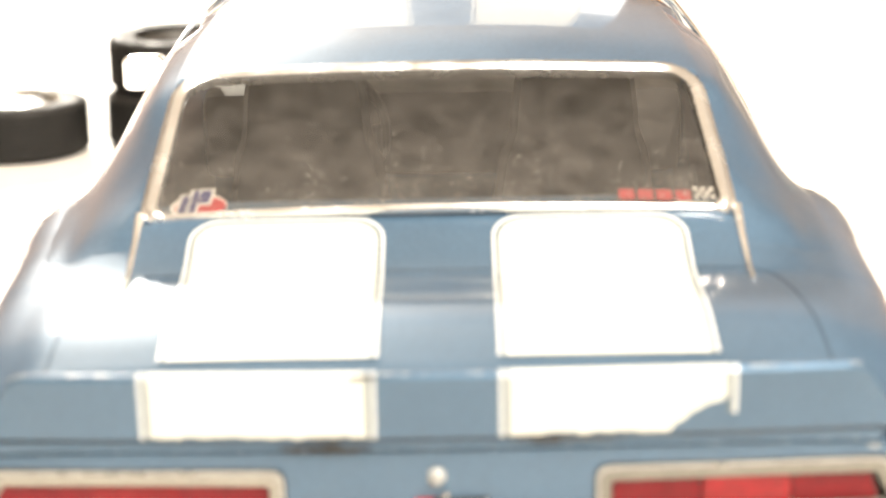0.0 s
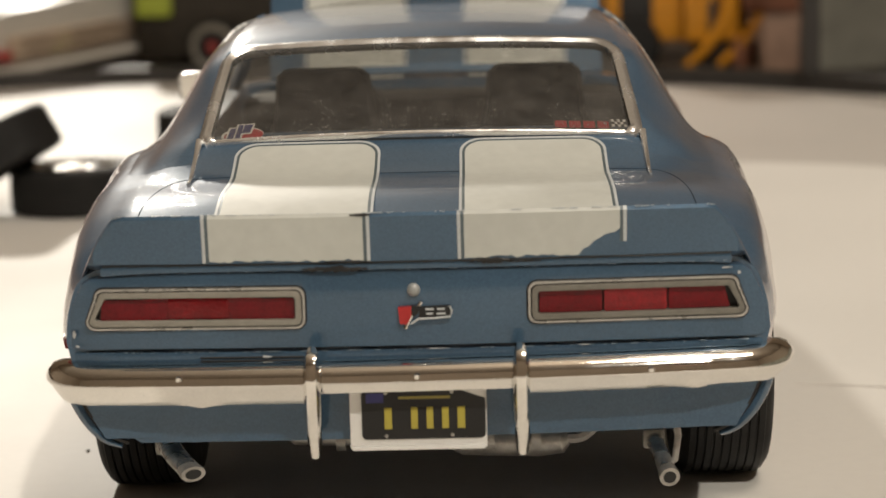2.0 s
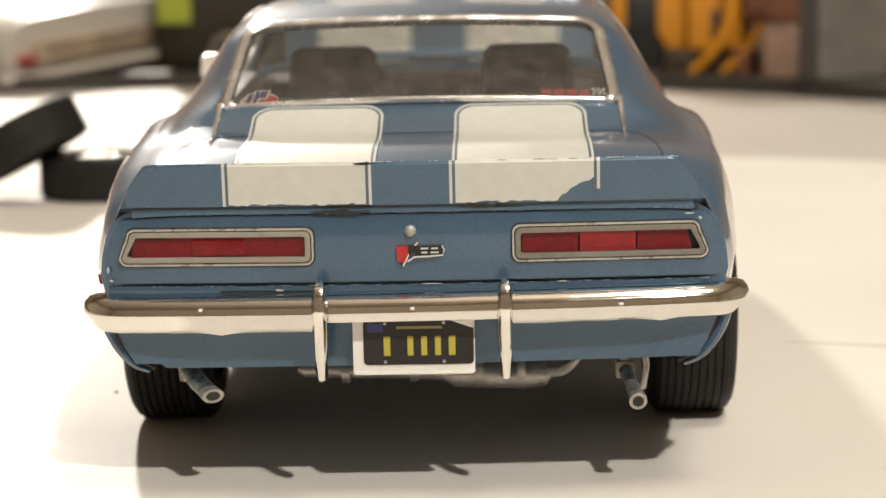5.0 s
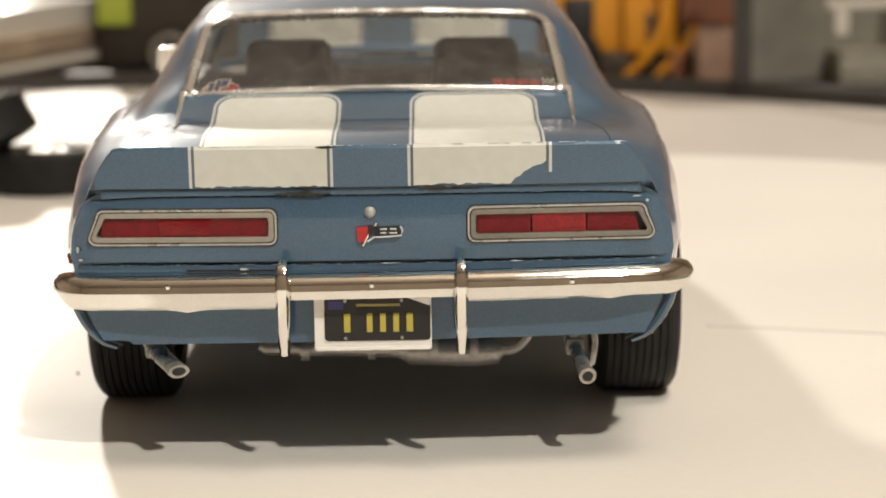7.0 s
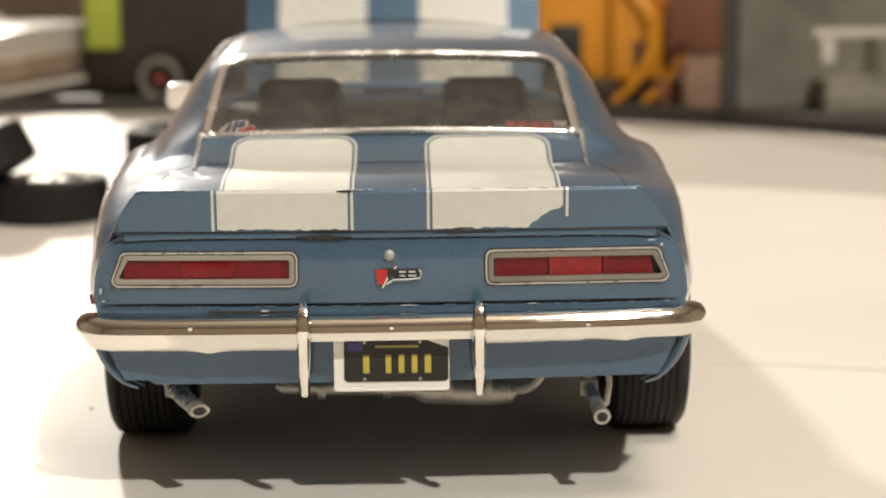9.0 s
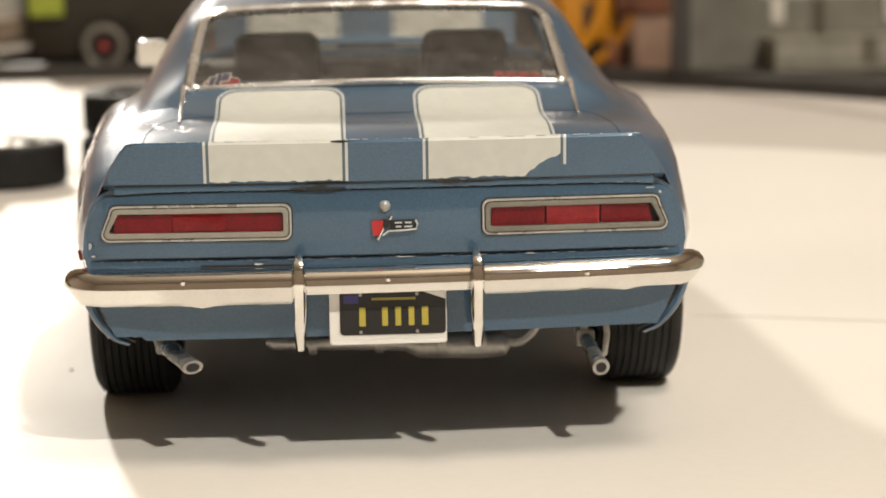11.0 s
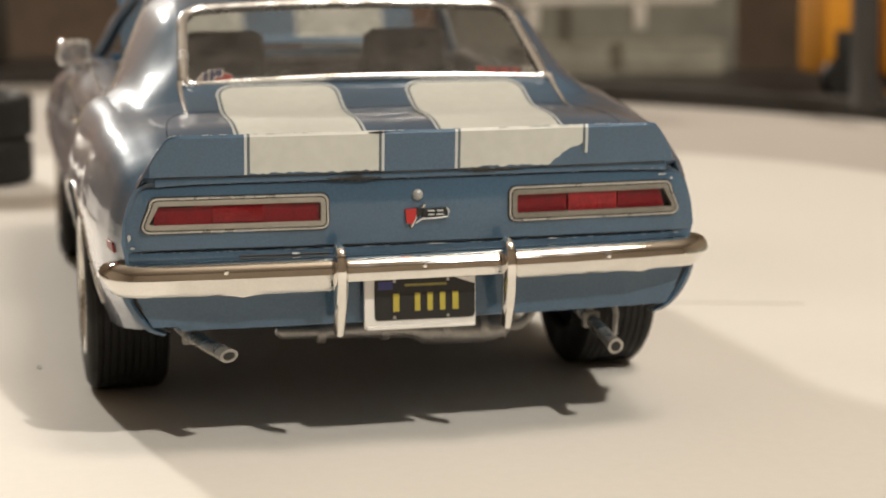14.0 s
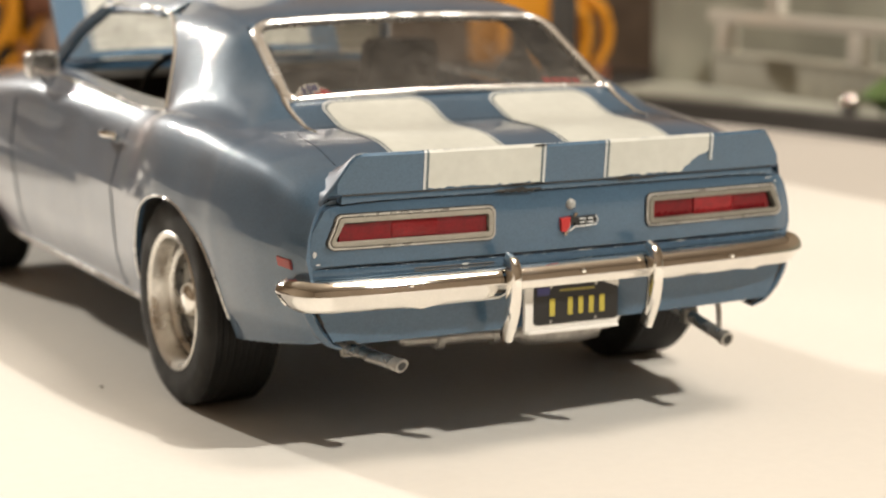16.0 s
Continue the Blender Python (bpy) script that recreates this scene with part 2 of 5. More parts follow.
# ---- helpers for shapes ----
def part(name, bm, material, parent=None, label="", smooth=True, bevel=0.0, angle=40):
    """Link a bmesh, given in metres of the full-size car, as one mesh object."""
    if bevel:
        edges = [e for e in bm.edges if len(e.link_faces) == 2 and e.calc_face_angle(0) > 0.6]
        bmesh.ops.bevel(bm, geom=edges, offset=bevel, segments=2, affect="EDGES", profile=0.6)
    bmesh.ops.scale(bm, vec=(S, S, S), verts=bm.verts)
    me = bpy.data.meshes.new(name)
    bm.to_mesh(me)
    bm.free()
    me.materials.append(material)
    if smooth:
        for p in me.polygons:
            p.use_smooth = True
        me.set_sharp_from_angle(angle=radians(angle))
    ob = new(name, me)
    if parent is not None:
        ob.parent = parent
        ob.matrix_parent_inverse = parent.matrix_world.inverted()
    if label:
        tagged(ob, label)
    return ob


def thing(name, label, category, at=(0, 0, 0), group="", kind=""):
    ob = new(name)
    ob.location = Vector(at) * S
    ob.empty_display_size = 0.01
    bpy.context.view_layer.update()
    return tagged(ob, label, category, group, kind)


def grid(rows, close_u=False, close_v=False, cap=False, bm=None):
    """Quads between rows of points; cap fills the first and last row."""
    bm = bm or bmesh.new()
    v = [[bm.verts.new(p) for p in r] for r in rows]
    nr, nc = len(v), len(v[0])
    for i in range(nr if close_v else nr - 1):
        for j in range(nc if close_u else nc - 1):
            bm.faces.new((v[i][j], v[i][(j + 1) % nc], v[(i + 1) % nr][(j + 1) % nc], v[(i + 1) % nr][j]))
    if cap:
        bm.faces.new(v[0])
        bm.faces.new(v[-1])
    bmesh.ops.remove_doubles(bm, verts=bm.verts, dist=1e-5)
    bmesh.ops.recalc_face_normals(bm, faces=bm.faces)
    return bm


def box(a, b, bm=None):
    bm = bm or bmesh.new()
    m = Matrix.LocRotScale([(p + q) / 2 for p, q in zip(a, b)], None, [abs(q - p) for p, q in zip(a, b)])
    bmesh.ops.create_cube(bm, size=1.0, matrix=m)
    return bm


def spline(points, n):
    """A Catmull-Rom curve through the points, n steps for each span."""
    p = [Vector(q) for q in points]
    p = [2 * p[0] - p[1]] + p + [2 * p[-1] - p[-2]]
    out = []
    for i in range(1, len(p) - 2):
        for k in range(n):
            t = k / n
            out.append(0.5 * (2 * p[i] + (p[i + 1] - p[i - 1]) * t + (2 * p[i - 1] - 5 * p[i] + 4 * p[i + 1] - p[i + 2]) * t * t
                              + (3 * p[i] - p[i - 1] - 3 * p[i + 1] + p[i + 2]) * t ** 3))
    return out + [p[-2]]


def tube(points, radius, sides=12, cap=True, bm=None, flat=1.0):
    """A round bar along points; radius may be a number or one for each point."""
    pts = [Vector(p) for p in points]
    rad = radius if isinstance(radius, (list, tuple)) else [radius] * len(pts)
    rows = []
    up = Vector((0, 0, 1))
    for i, p in enumerate(pts):
        d = (pts[min(i + 1, len(pts) - 1)] - pts[max(i - 1, 0)]).normalized()
        if abs(d.z) > 0.95:
            up = Vector((0, 1, 0))
        side = d.cross(up).normalized()
        top = side.cross(d).normalized()
        rows.append([p + rad[i] * (math.cos(a) * side + math.sin(a) * top * flat) for a in [2 * math.pi * k / sides for k in range(sides)]])
    return grid(rows, close_u=True, cap=cap, bm=bm)


def lathe(profile, axis="x", n=48, bm=None, at=(0, 0, 0)):
    """Turn a profile of (radius, along) about an axis."""
    rows = []
    for k in range(n):
        a = 2 * math.pi * k / n
        c, s = math.cos(a), math.sin(a)
        if axis == "x":
            rows.append([(at[0] + h, at[1] + r * c, at[2] + r * s) for r, h in profile])
        elif axis == "y":
            rows.append([(at[0] + r * c, at[1] + h, at[2] + r * s) for r, h in profile])
        else:
            rows.append([(at[0] + r * c, at[1] + r * s, at[2] + h) for r, h in profile])
    return grid(rows, close_v=True, bm=bm)


def rounded(x0, z0, x1, z1, r, n=5, skew=(0, 0, 0, 0)):
    """A rounded outline, anticlockwise from the lower left; skew moves the corners in x: ll, lr, ur, ul."""
    out = []
    for (cx, cz, a0), dx in zip(((x0 + r, z0 + r, 180), (x1 - r, z0 + r, 270), (x1 - r, z1 - r, 0), (x0 + r, z1 - r, 90)), skew):
        for k in range(n + 1):
            a = radians(a0 + 90 * k / n)
            out.append((cx + r * math.cos(a) + dx, cz + r * math.sin(a)))
    return out


def slab(outline, y0, y1, bm=None):
    """A flat piece standing in the x-z plane between two depths."""
    return grid([[(x, y0, z) for x, z in outline], [(x, y1, z) for x, z in outline]], close_u=True, cap=True, bm=bm)


def ring(outer, inner, y0, y1, bm=None):
    rows = [[(x, y, z) for x, z in o] for o, y in ((outer, y1), (outer, y0), (inner, y0), (inner, y1))]
    return grid(rows, close_u=True, close_v=True, bm=bm)


def cut(ob, cutters):
    """Take the cutters, given as bmeshes, out of a mesh object."""
    tools = [part("tool", bm, BLACK, smooth=False) for bm in cutters]
    for t in tools:
        m = ob.modifiers.new("cut", "BOOLEAN")
        m.operation, m.object, m.solver = "DIFFERENCE", t, "EXACT"
    bpy.context.view_layer.update()
    me = bpy.data.meshes.new_from_object(ob.evaluated_get(bpy.context.evaluated_depsgraph_get()))
    ob.modifiers.clear()
    ob.data = me
    for t in tools:
        bpy.data.objects.remove(t)
    for p in me.polygons:
        p.use_smooth = True
    me.set_sharp_from_angle(angle=radians(18))
    return ob


# ---- turntable, table ----
board_rows = []
for grow, z in ((-0.04, -0.15), (0.0, -0.13), (0.0, -0.05), (-0.015, -0.015), (-0.05, 0.0)):
    board_rows.append([(x, y, z) for x, y in rounded(-5.2 - grow, -11 - grow, 4.15 + grow, 7.8 + grow, 3.2, 20)])
display_board = part("display_board", grid(board_rows, close_u=True, cap=True), TURN, None, "white display board with rounded corners under the model car")
tagged(display_board, "", "board", "", "structure")
table = part("table_top", box((-26, -26, -0.9), (26, 22, -0.15)), TABLE, None, "wide white laminate table top")
tagged(table, "", "table", "", "structure")

GAP = mat("dark_panel_gap", (0.030, 0.042, 0.058), 0.9, 0, 0, 0, 0.05)
CREASE = mat("grey_crease", (0.50, 0.47, 0.43), 0.6)
rows = []
for k in range(25):
    f = k / 24
    x, y, w = 1.20 + 0.72 * f, 1.945 - 0.20 * f + 0.012 * math.sin(5 * f), 0.012 * math.sin(math.pi * (0.06 + 0.9 * f)) ** 0.7
    rows.append([(x, y - w, 0.0005), (x, y, 0.004), (x, y + w, 0.0005)])
part("crease", grid(rows), CREASE, display_board, "thin grey crease in the board's surface")
crumb = thing("crumb", "tiny dark crumb lying on the white board", "crumb", (-1.06, 1.28, 0))
bm = bmesh.new()
bmesh.ops.create_icosphere(bm, subdivisions=1, radius=0.006, matrix=Matrix.Translation((-1.06, 1.28, 0.004)) @ Matrix.Diagonal((1.3, 0.9, 0.7, 1)))
part("grain", bm, BEZEL, crumb)

# ---- the car's body ----
# Half sections: station y, then (x, z) of sill, lower side, crease, upper side, shoulder, inner top, centre.
BODY = [
    (0.02, (0.765, 0.37), (0.812, 0.46), (0.848, 0.615), (0.838, 0.69), (0.805, 0.765), (0.72, 0.805), (0.0, 0.815)),
    (0.10, (0.795, 0.35), (0.838, 0.45), (0.872, 0.625), (0.862, 0.70), (0.825, 0.800), (0.72, 0.850), (0.0, 0.862)),
    (0.30, (0.828, 0.32), (0.872, 0.44), (0.902, 0.635), (0.884, 0.732), (0.845, 0.848), (0.73, 0.898), (0.0, 0.914)),
    (0.55, (0.850, 0.29), (0.893, 0.43), (0.924, 0.645), (0.912, 0.752), (0.855, 0.880), (0.73, 0.918), (0.0, 0.926)),
    (0.66, (0.854, 0.28), (0.897, 0.425), (0.930, 0.645), (0.917, 0.757), (0.858, 0.892), (0.735, 0.930), (0.0, 0.966)),
    (0.80, (0.858, 0.27), (0.902, 0.42), (0.938, 0.645), (0.924, 0.762), (0.860, 0.903), (0.74, 0.945), (0.0, 1.022)),
    (1.15, (0.85, 0.25), (0.905, 0.41), (0.946, 0.645), (0.934, 0.780), (0.874, 0.915), (0.76, 0.957), (0.0, 0.99)),
    (1.50, (0.845, 0.25), (0.895, 0.40), (0.916, 0.645), (0.876, 0.768), (0.836, 0.856), (0.78, 0.918), (0.0, 0.95)),
    (1.95, (0.84, 0.25), (0.888, 0.40), (0.906, 0.645), (0.872, 0.770), (0.842, 0.860), (0.79, 0.924), (0.0, 0.95)),
    (2.50, (0.84, 0.25), (0.888, 0.40), (0.912, 0.645), (0.886, 0.772), (0.868, 0.885), (0.79, 0.955), (0.0, 0.97)),
    (2.95, (0.84, 0.25), (0.89, 0.40), (0.925, 0.645), (0.909, 0.772), (0.872, 0.885), (0.76, 0.955), (0.0, 0.975)),
    (3.40, (0.80, 0.26), (0.88, 0.41), (0.935, 0.60), (0.925, 0.74), (0.860, 0.860), (0.72, 0.915), (0.0, 0.95)),
    (3.80, (0.80, 0.28), (0.88, 0.42), (0.930, 0.60), (0.915, 0.72), (0.845, 0.830), (0.70, 0.880), (0.0, 0.91)),
    (4.20, (0.82, 0.30), (0.88, 0.42), (0.905, 0.58), (0.890, 0.69), (0.815, 0.785), (0.68, 0.830), (0.0, 0.85)),
    (4.50, (0.76, 0.34), (0.82, 0.44), (0.850, 0.57), (0.835, 0.66), (0.770, 0.745), (0.64, 0.785), (0.0, 0.80)),
]


def section(y):
    """The control points at y, by a smooth curve through the stations."""
    ys = [b[0] for b in BODY]
    i = max(0, min(len(ys) - 2, sum(1 for v in ys if v <= y) - 1))
    t = (y - ys[i]) / (ys[i + 1] - ys[i])
    a, b, c, d = (BODY[max(0, min(len(BODY) - 1, i + k))] for k in (-1, 0, 1, 2))
    out = []
    for k in range(1, 8):
        p0, p1, p2, p3 = (Vector(q[k]) for q in (a, b, c, d))
        m1, m2 = (p2 - p0) / 2, (p3 - p1) / 2
        out.append(p1 * (2 * t ** 3 - 3 * t * t + 1) + m1 * (t ** 3 - 2 * t * t + t) + p2 * (-2 * t ** 3 + 3 * t * t) + m2 * (t ** 3 - t * t))
    return out


def half(y, n=5):
    """The half section as a fine curve from sill to centre."""
    s = section(y)
    pts = spline(s[:3], n)[:-1] + spline(s[2:6], n)
    x5, z5 = s[5]
    return pts + [Vector((x5 * f, s[6][1] + (z5 - s[6][1]) * f ** 8)) for f in (0.97, 0.94, 0.91, 0.88, 0.84, 0.8, 0.75, 0.7, 0.6, 0.5, 0.37, 0.25, 0.12, 0.0)]


def deck(x, y):
    """The height of the body's top at (x, y)."""
    h = half(y)
    for p, q in zip(h, h[1:]):
        if q.x <= abs(x) <= p.x and p.z >= 0 if len(p) > 2 else q[0] <= abs(x) <= p[0] and p[1] > 0.75:
            f = (p[0] - abs(x)) / max(1e-6, p[0] - q[0])
            return p[1] + (q[1] - p[1]) * f
    return h[-1][1]


YS = [0.02, 0.04, 0.07, 0.12] + [0.165 + 0.0225 * k for k in range(36)] + [1.0 + 0.09 * k for k in range(39)]


def skin(x, y):
    """The height of the body's top as the mesh has it, straight between its rows."""
    i = max(0, min(len(YS) - 2, sum(1 for v in YS if v <= y) - 1))
    f = (y - YS[i]) / (YS[i + 1] - YS[i])
    return deck(x, YS[i]) * (1 - f) + deck(x, YS[i + 1]) * f


def body_rows(ys, lift=0.0):
    rows = []
    for y in ys:
        h = half(y)
        left = [(-p[0], y, p[1]) for p in h]
        right = [(p[0], y, p[1]) for p in reversed(h[:-1])]
        rows.append(left + right)
    return rows


car = thing("model_car", "blue metallic scale model coupe with white stripes and raised hood", "model car", (0, 2.0, 0))
ys = YS
body_bm = grid(body_rows(ys), close_u=True, cap=True)
body = part("body", body_bm, BLUE, car, "blue metallic body shell", angle=32)
AXLE_R, AXLE_F, TYRE = 0.96, 3.70, 0.342


def arch(y, s, r):
    """A wheel well: an arch in the side view, pushed in from the car's flank."""
    o = [(y + r * math.cos(a), 0.325 + r * 0.91 * math.sin(a)) for a in [math.pi * k / 24 for k in range(25)]] + [(y - r, 0.05), (y + r, 0.05)]
    return grid([[(s * x, p, q) for p, q in o] for x in (0.56, 1.10)], close_u=True, cap=True)


def outer(y, z):
    """Half the body's width at (y, z)."""
    h = [p for p in half(y) if p[0] > 0.7]
    for p, q in zip(h, h[1:]):
        if p[1] <= z <= q[1]:
            return p[0] + (q[0] - p[0]) * (z - p[1]) / max(1e-6, q[1] - p[1])
    return h[0][0]


tools = [arch(y, s, 0.40 if y < 2 else 0.38) for y in (AXLE_R, AXLE_F) for s in (-1, 1)]
tools.append(box((-0.70, 1.37, 0.37), (0.70, 2.87, 1.2)))
tools.append(box((-0.64, 0.80, 0.60), (0.64, 1.38, 1.2)))
tools.append(box((-0.53, 3.08, 0.46), (0.53, 4.33, 1.2)))
cut(body, tools)

for y, r in ((AXLE_R, 0.396), (AXLE_F, 0.376)):
    for s in (-1, 1):
        rows = [[(s * x, y + r * math.cos(a), 0.325 + r * 0.91 * math.sin(a)) for a in [math.pi * k / 20 for k in range(21)]] for x in (0.565, 0.70, 0.845)]
        rows.append([(s * (outer(p, q) - 0.018), p, q) for _, p, q in rows[-1]])
        part("wheel_well", grid(rows), BLACK, car, "black wheel well liner")

# ---- roof, pillars and windows ----
GREEN = [  # (x, y, height) up the sail panel; below 0.5 the height is a rise over the body
    ((0.850, 0.58, -0.012), (0.800, 0.58, -0.012), (0.750, 0.58, -0.012), (0.705, 0.58, -0.012), (0.655, 0.58, -0.012), (0.612, 0.58, -0.012)),
    ((0.850, 0.67, -0.006), (0.800, 0.67, -0.003), (0.750, 0.67, -0.001), (0.705, 0.67, 0.001), (0.650, 0.67, 0.002), (0.606, 0.67, 0.001)),
    ((0.850, 0.76, -0.005), (0.800, 0.76, 0.000), (0.750, 0.76, 0.006), (0.705, 0.76, 0.011), (0.645, 0.76, 0.013), (0.601, 0.76, 1.008)),
    ((0.850, 0.90, -0.004), (0.800, 0.90, 0.002), (0.750, 0.90, 0.016), (0.698, 0.90, 1.006), (0.634, 0.90, 1.050), (0.591, 0.90, 1.085)),
    ((0.850, 1.02, -0.004), (0.800, 1.02, 0.003), (0.752, 1.02, 0.024), (0.692, 1.02, 1.046), (0.624, 1.02, 1.117), (0.580, 1.02, 1.151)),
    ((0.848, 1.12, -0.004), (0.804, 1.12, 0.003), (0.756, 1.12, 0.032), (0.690, 1.13, 1.080), (0.622, 1.14, 1.178), (0.567, 1.14, 1.209)),
    ((0.840, 1.20, -0.006), (0.804, 1.20, 0.002), (0.760, 1.21, 0.990), (0.690, 1.25, 1.103), (0.630, 1.30, 1.196), (0.555, 1.30, 1.246)),
    ((0.828, 1.27, -0.008), (0.800, 1.27, 0.001), (0.759, 1.30, 0.995), (0.690, 1.36, 1.118), (0.634, 1.46, 1.206), (0.548, 1.50, 1.265)),
    ((0.810, 1.33, -0.010), (0.790, 1.33, 0.000), (0.754, 1.38, 0.992), (0.690, 1.49, 1.125), (0.636, 1.63, 1.208), (0.542, 1.72, 1.2725)),
]
ROOF = [  # y, edge (x, z), centre z
    (1.14, 0.567, 1.209, 1.232), (1.30, 0.555, 1.246, 1.272), (1.50, 0.548, 1.265, 1.293), (1.72, 0.542, 1.2725, 1.3015),
    (1.85, 0.541, 1.273, 1.302), (2.00, 0.539, 1.272, 1.300), (2.25, 0.535, 1.265, 1.291), (2.50, 0.530, 1.250, 1.270),
]


def loft(rows, n=3):
    """Finer rows between the given ones, by a smooth curve through each column."""
    cols = [spline(c, n) for c in zip(*rows)]
    return [list(r) for r in zip(*cols)]


def roof_arc(x, y, z, c):
    return [(x * f, y, c - (c - z) * f ** 2.4) for f in (0.92, 0.8, 0.6, 0.4, 0.2, 0.0)]


sail = [spline([(x, y, h if h > 0.5 else deck(x, y) + h) for x, y, h in q], 5) for q in GREEN]
bm = bmesh.new()
fine_sail = loft(sail, 3)
back = 3 * (len(GREEN) - 4)
for s in (-1, 1):
    grid([[(s * p.x, p.y, p.z) for p in r] for r in fine_sail[:back + 1]], bm=bm)
over = loft([[tuple(p) for p in sail[-4 + k]] + roof_arc(x, y, z, c) for k, (y, x, z, c) in enumerate(ROOF[:4])], 3)
grid([[(-p[0], p[1], p[2]) for p in r] + [(p[0], p[1], p[2]) for p in reversed(r[:-1])] for r in over], bm=bm)
front = []
for y, x, z, c in ROOF[3:]:
    f = 0.0 if y < 1.75 else 1.0
    edge = [(x + 0.065 * f, y, z - 0.055 * f), (x + 0.045 * f, y, z - 0.022 * f), (x, y, z)]
    front.append(edge + roof_arc(x, y, z, c))
front = loft(front, 3)
grid([[(-p[0], p[1], p[2]) for p in r] + [(p[0], p[1], p[2]) for p in reversed(r[:-1])] for r in front], bm=bm)
bmesh.ops.remove_doubles(bm, verts=bm.verts, dist=0.0008)
bmesh.ops.recalc_face_normals(bm, faces=bm.faces)
if sum(f.normal.z * f.calc_area() for f in bm.faces) < 0:
    bmesh.ops.reverse_faces(bm, faces=bm.faces)
bmesh.ops.solidify(bm, geom=bm.faces, thickness=0.016)
part("roof", bm, BLUE, car, "blue roof running down into the sail panels", angle=50)
for s in (-1, 1):
    part("windscreen_pillar", tube([(s * 0.590, 2.48, 1.226), (s * 0.665, 2.64, 1.115), (s * 0.745, 2.80, 0.955)], 0.026, 8), BLUE, car)
    part("drip_moulding", tube(spline([(s * 0.755, 2.80, 0.970), (s * 0.680, 2.64, 1.130), (s * 0.612, 2.48, 1.222), (s * 0.612, 2.2, 1.236), (s * 0.612, 1.85, 1.240), (s * 0.632, 1.68, 1.212), (s * 0.690, 1.50, 1.122), (s * 0.784, 1.345, 0.930)], 6), 0.007, 6), FOIL, car)

# rear window: pane, bright trim
WIN = [(-0.588, 0.745, 0.998), (0.588, 0.745, 0.998), (0.552, 1.135, 1.216), (-0.552, 1.135, 1.216)]


def pane_rows(c, n=12, bulge=0.02, back=(0, -0.5, 0.8)):
    a, b, d, e = (Vector(p) for p in c)
    rows = []
    for i in range(n + 1):
        v = i / n
        row = []
        for j in range(n + 1):
            u = j / n
            p = a.lerp(b, u).lerp(e.lerp(d, u), v)
            row.append(p + Vector(back) * bulge * (1 - (2 * u - 1) ** 2))
        rows.append(row)
    return rows


rear_rows = pane_rows(WIN)
part("rear_window", grid(rear_rows), GLASS, car, "dusty clear plastic rear window")


def on_pane(u, v, lift=0.004):
    """A point on the rear window: u across, v up, both from 0 to 1."""
    a, b, d, e = (Vector(p) for p in WIN)
    p = a.lerp(b, u).lerp(e.lerp(d, u), v)
    return p + Vector((0, -0.5, 0.8)) * 0.02 * (1 - (2 * u - 1) ** 2) + Vector((0, -0.49, 0.87)) * lift


def pane_outline(low, high, grow=0.0):
    """The window's outline in (u, v), with a radius for the lower and one for the upper corners, in metres."""
    w, h = 1.14, 0.447
    out = []
    for cx, cz, a0, r in ((0, 0, 180, low), (w, 0, 270, low), (w, h, 0, high), (0, h, 90, high)):
        x, z = cx + (r if cx == 0 else -r), cz + (r if cz == 0 else -r)
        for k in range(7):
            a = radians(a0 + 15 * k)
            out.append((x + (r + grow) * math.cos(a), z + (r + grow) * math.sin(a)))
    full = []
    for p, q in zip(out, out[1:] + out[:1]):
        n = max(1, int(math.dist(p, q) / 0.06))
        full += [((p[0] + (q[0] - p[0]) * k / n) / w, (p[1] + (q[1] - p[1]) * k / n) / h) for k in range(n)]
    return full


edge = [on_pane(u, v, 0.0) for u, v in pane_outline(0.035, 0.075)]
filler = [on_pane(max(-0.008, min(1.008, 0.5 + (u - 0.5) * 1.18)), max(-0.015, min(1.015, 0.5 + (v - 0.5) * 1.45)), 0.001) for u, v in pane_outline(0.035, 0.075)]
part("rear_window_frame", grid([edge, filler], close_u=True), BLUE, car)
lift = Vector((0, -0.004, 0.008))
rows = []
for i, p in enumerate(edge):
    d = (edge[(i + 1) % len(edge)] - edge[i - 1]).normalized()
    n = Vector((0, -0.5, 0.86))
    o = d.cross(n).normalized()
    thin = 0.38 if abs(d.x) > 0.9 and p.z < 1.05 else 1.0
    rows.append([p + lift + o * w * thin + n * h * thin for w, h in ((-0.014, -0.02), (-0.013, 0.003), (-0.002, 0.009), (0.012, 0.006), (0.020, -0.004), (0.022, -0.03))])
part("rear_window_trim", grid(rows, close_v=True), FOIL, car, "bright silver foil window trim")
for s in (-1, 1):
    pts = spline([(s * 0.604, 0.750, 1.008)] + [(s * x, y, skin(x, y) + 0.004) for x, y in ((0.605, 0.69), (0.605, 0.62), (0.604, 0.56), (0.603, 0.49))], 4)
    part("quarter_moulding", tube(pts, [0.0095 - 0.0003 * k for k in range(len(pts))], 8), FOIL, car)
part("windscreen", grid(pane_rows([(-0.73, 2.80, 0.975), (0.73, 2.80, 0.975), (0.565, 2.50, 1.242), (-0.565, 2.50, 1.242)], 10, 0.14, (0, 0.9, 0.4))), HAZY, car)
for s in (-1, 1):
    part("side_window_trim", tube([(s * 0.790, 1.34, 0.925), (s * 0.800, 1.55, 0.918), (s * 0.800, 2.0, 0.942), (s * 0.785, 2.78, 0.960)], 0.004, 6), FOIL, car)

# ---- the tail ----
def tail_y(x):
    return -0.045 + 0.035 * (abs(x) / 0.84) ** 2 + 7.0 * max(0.0, abs(x) - 0.785) ** 2


def bent(bm, dy=0.0):
    for v in bm.verts:
        v.co.y += tail_y(v.co.x) + dy
    return bm


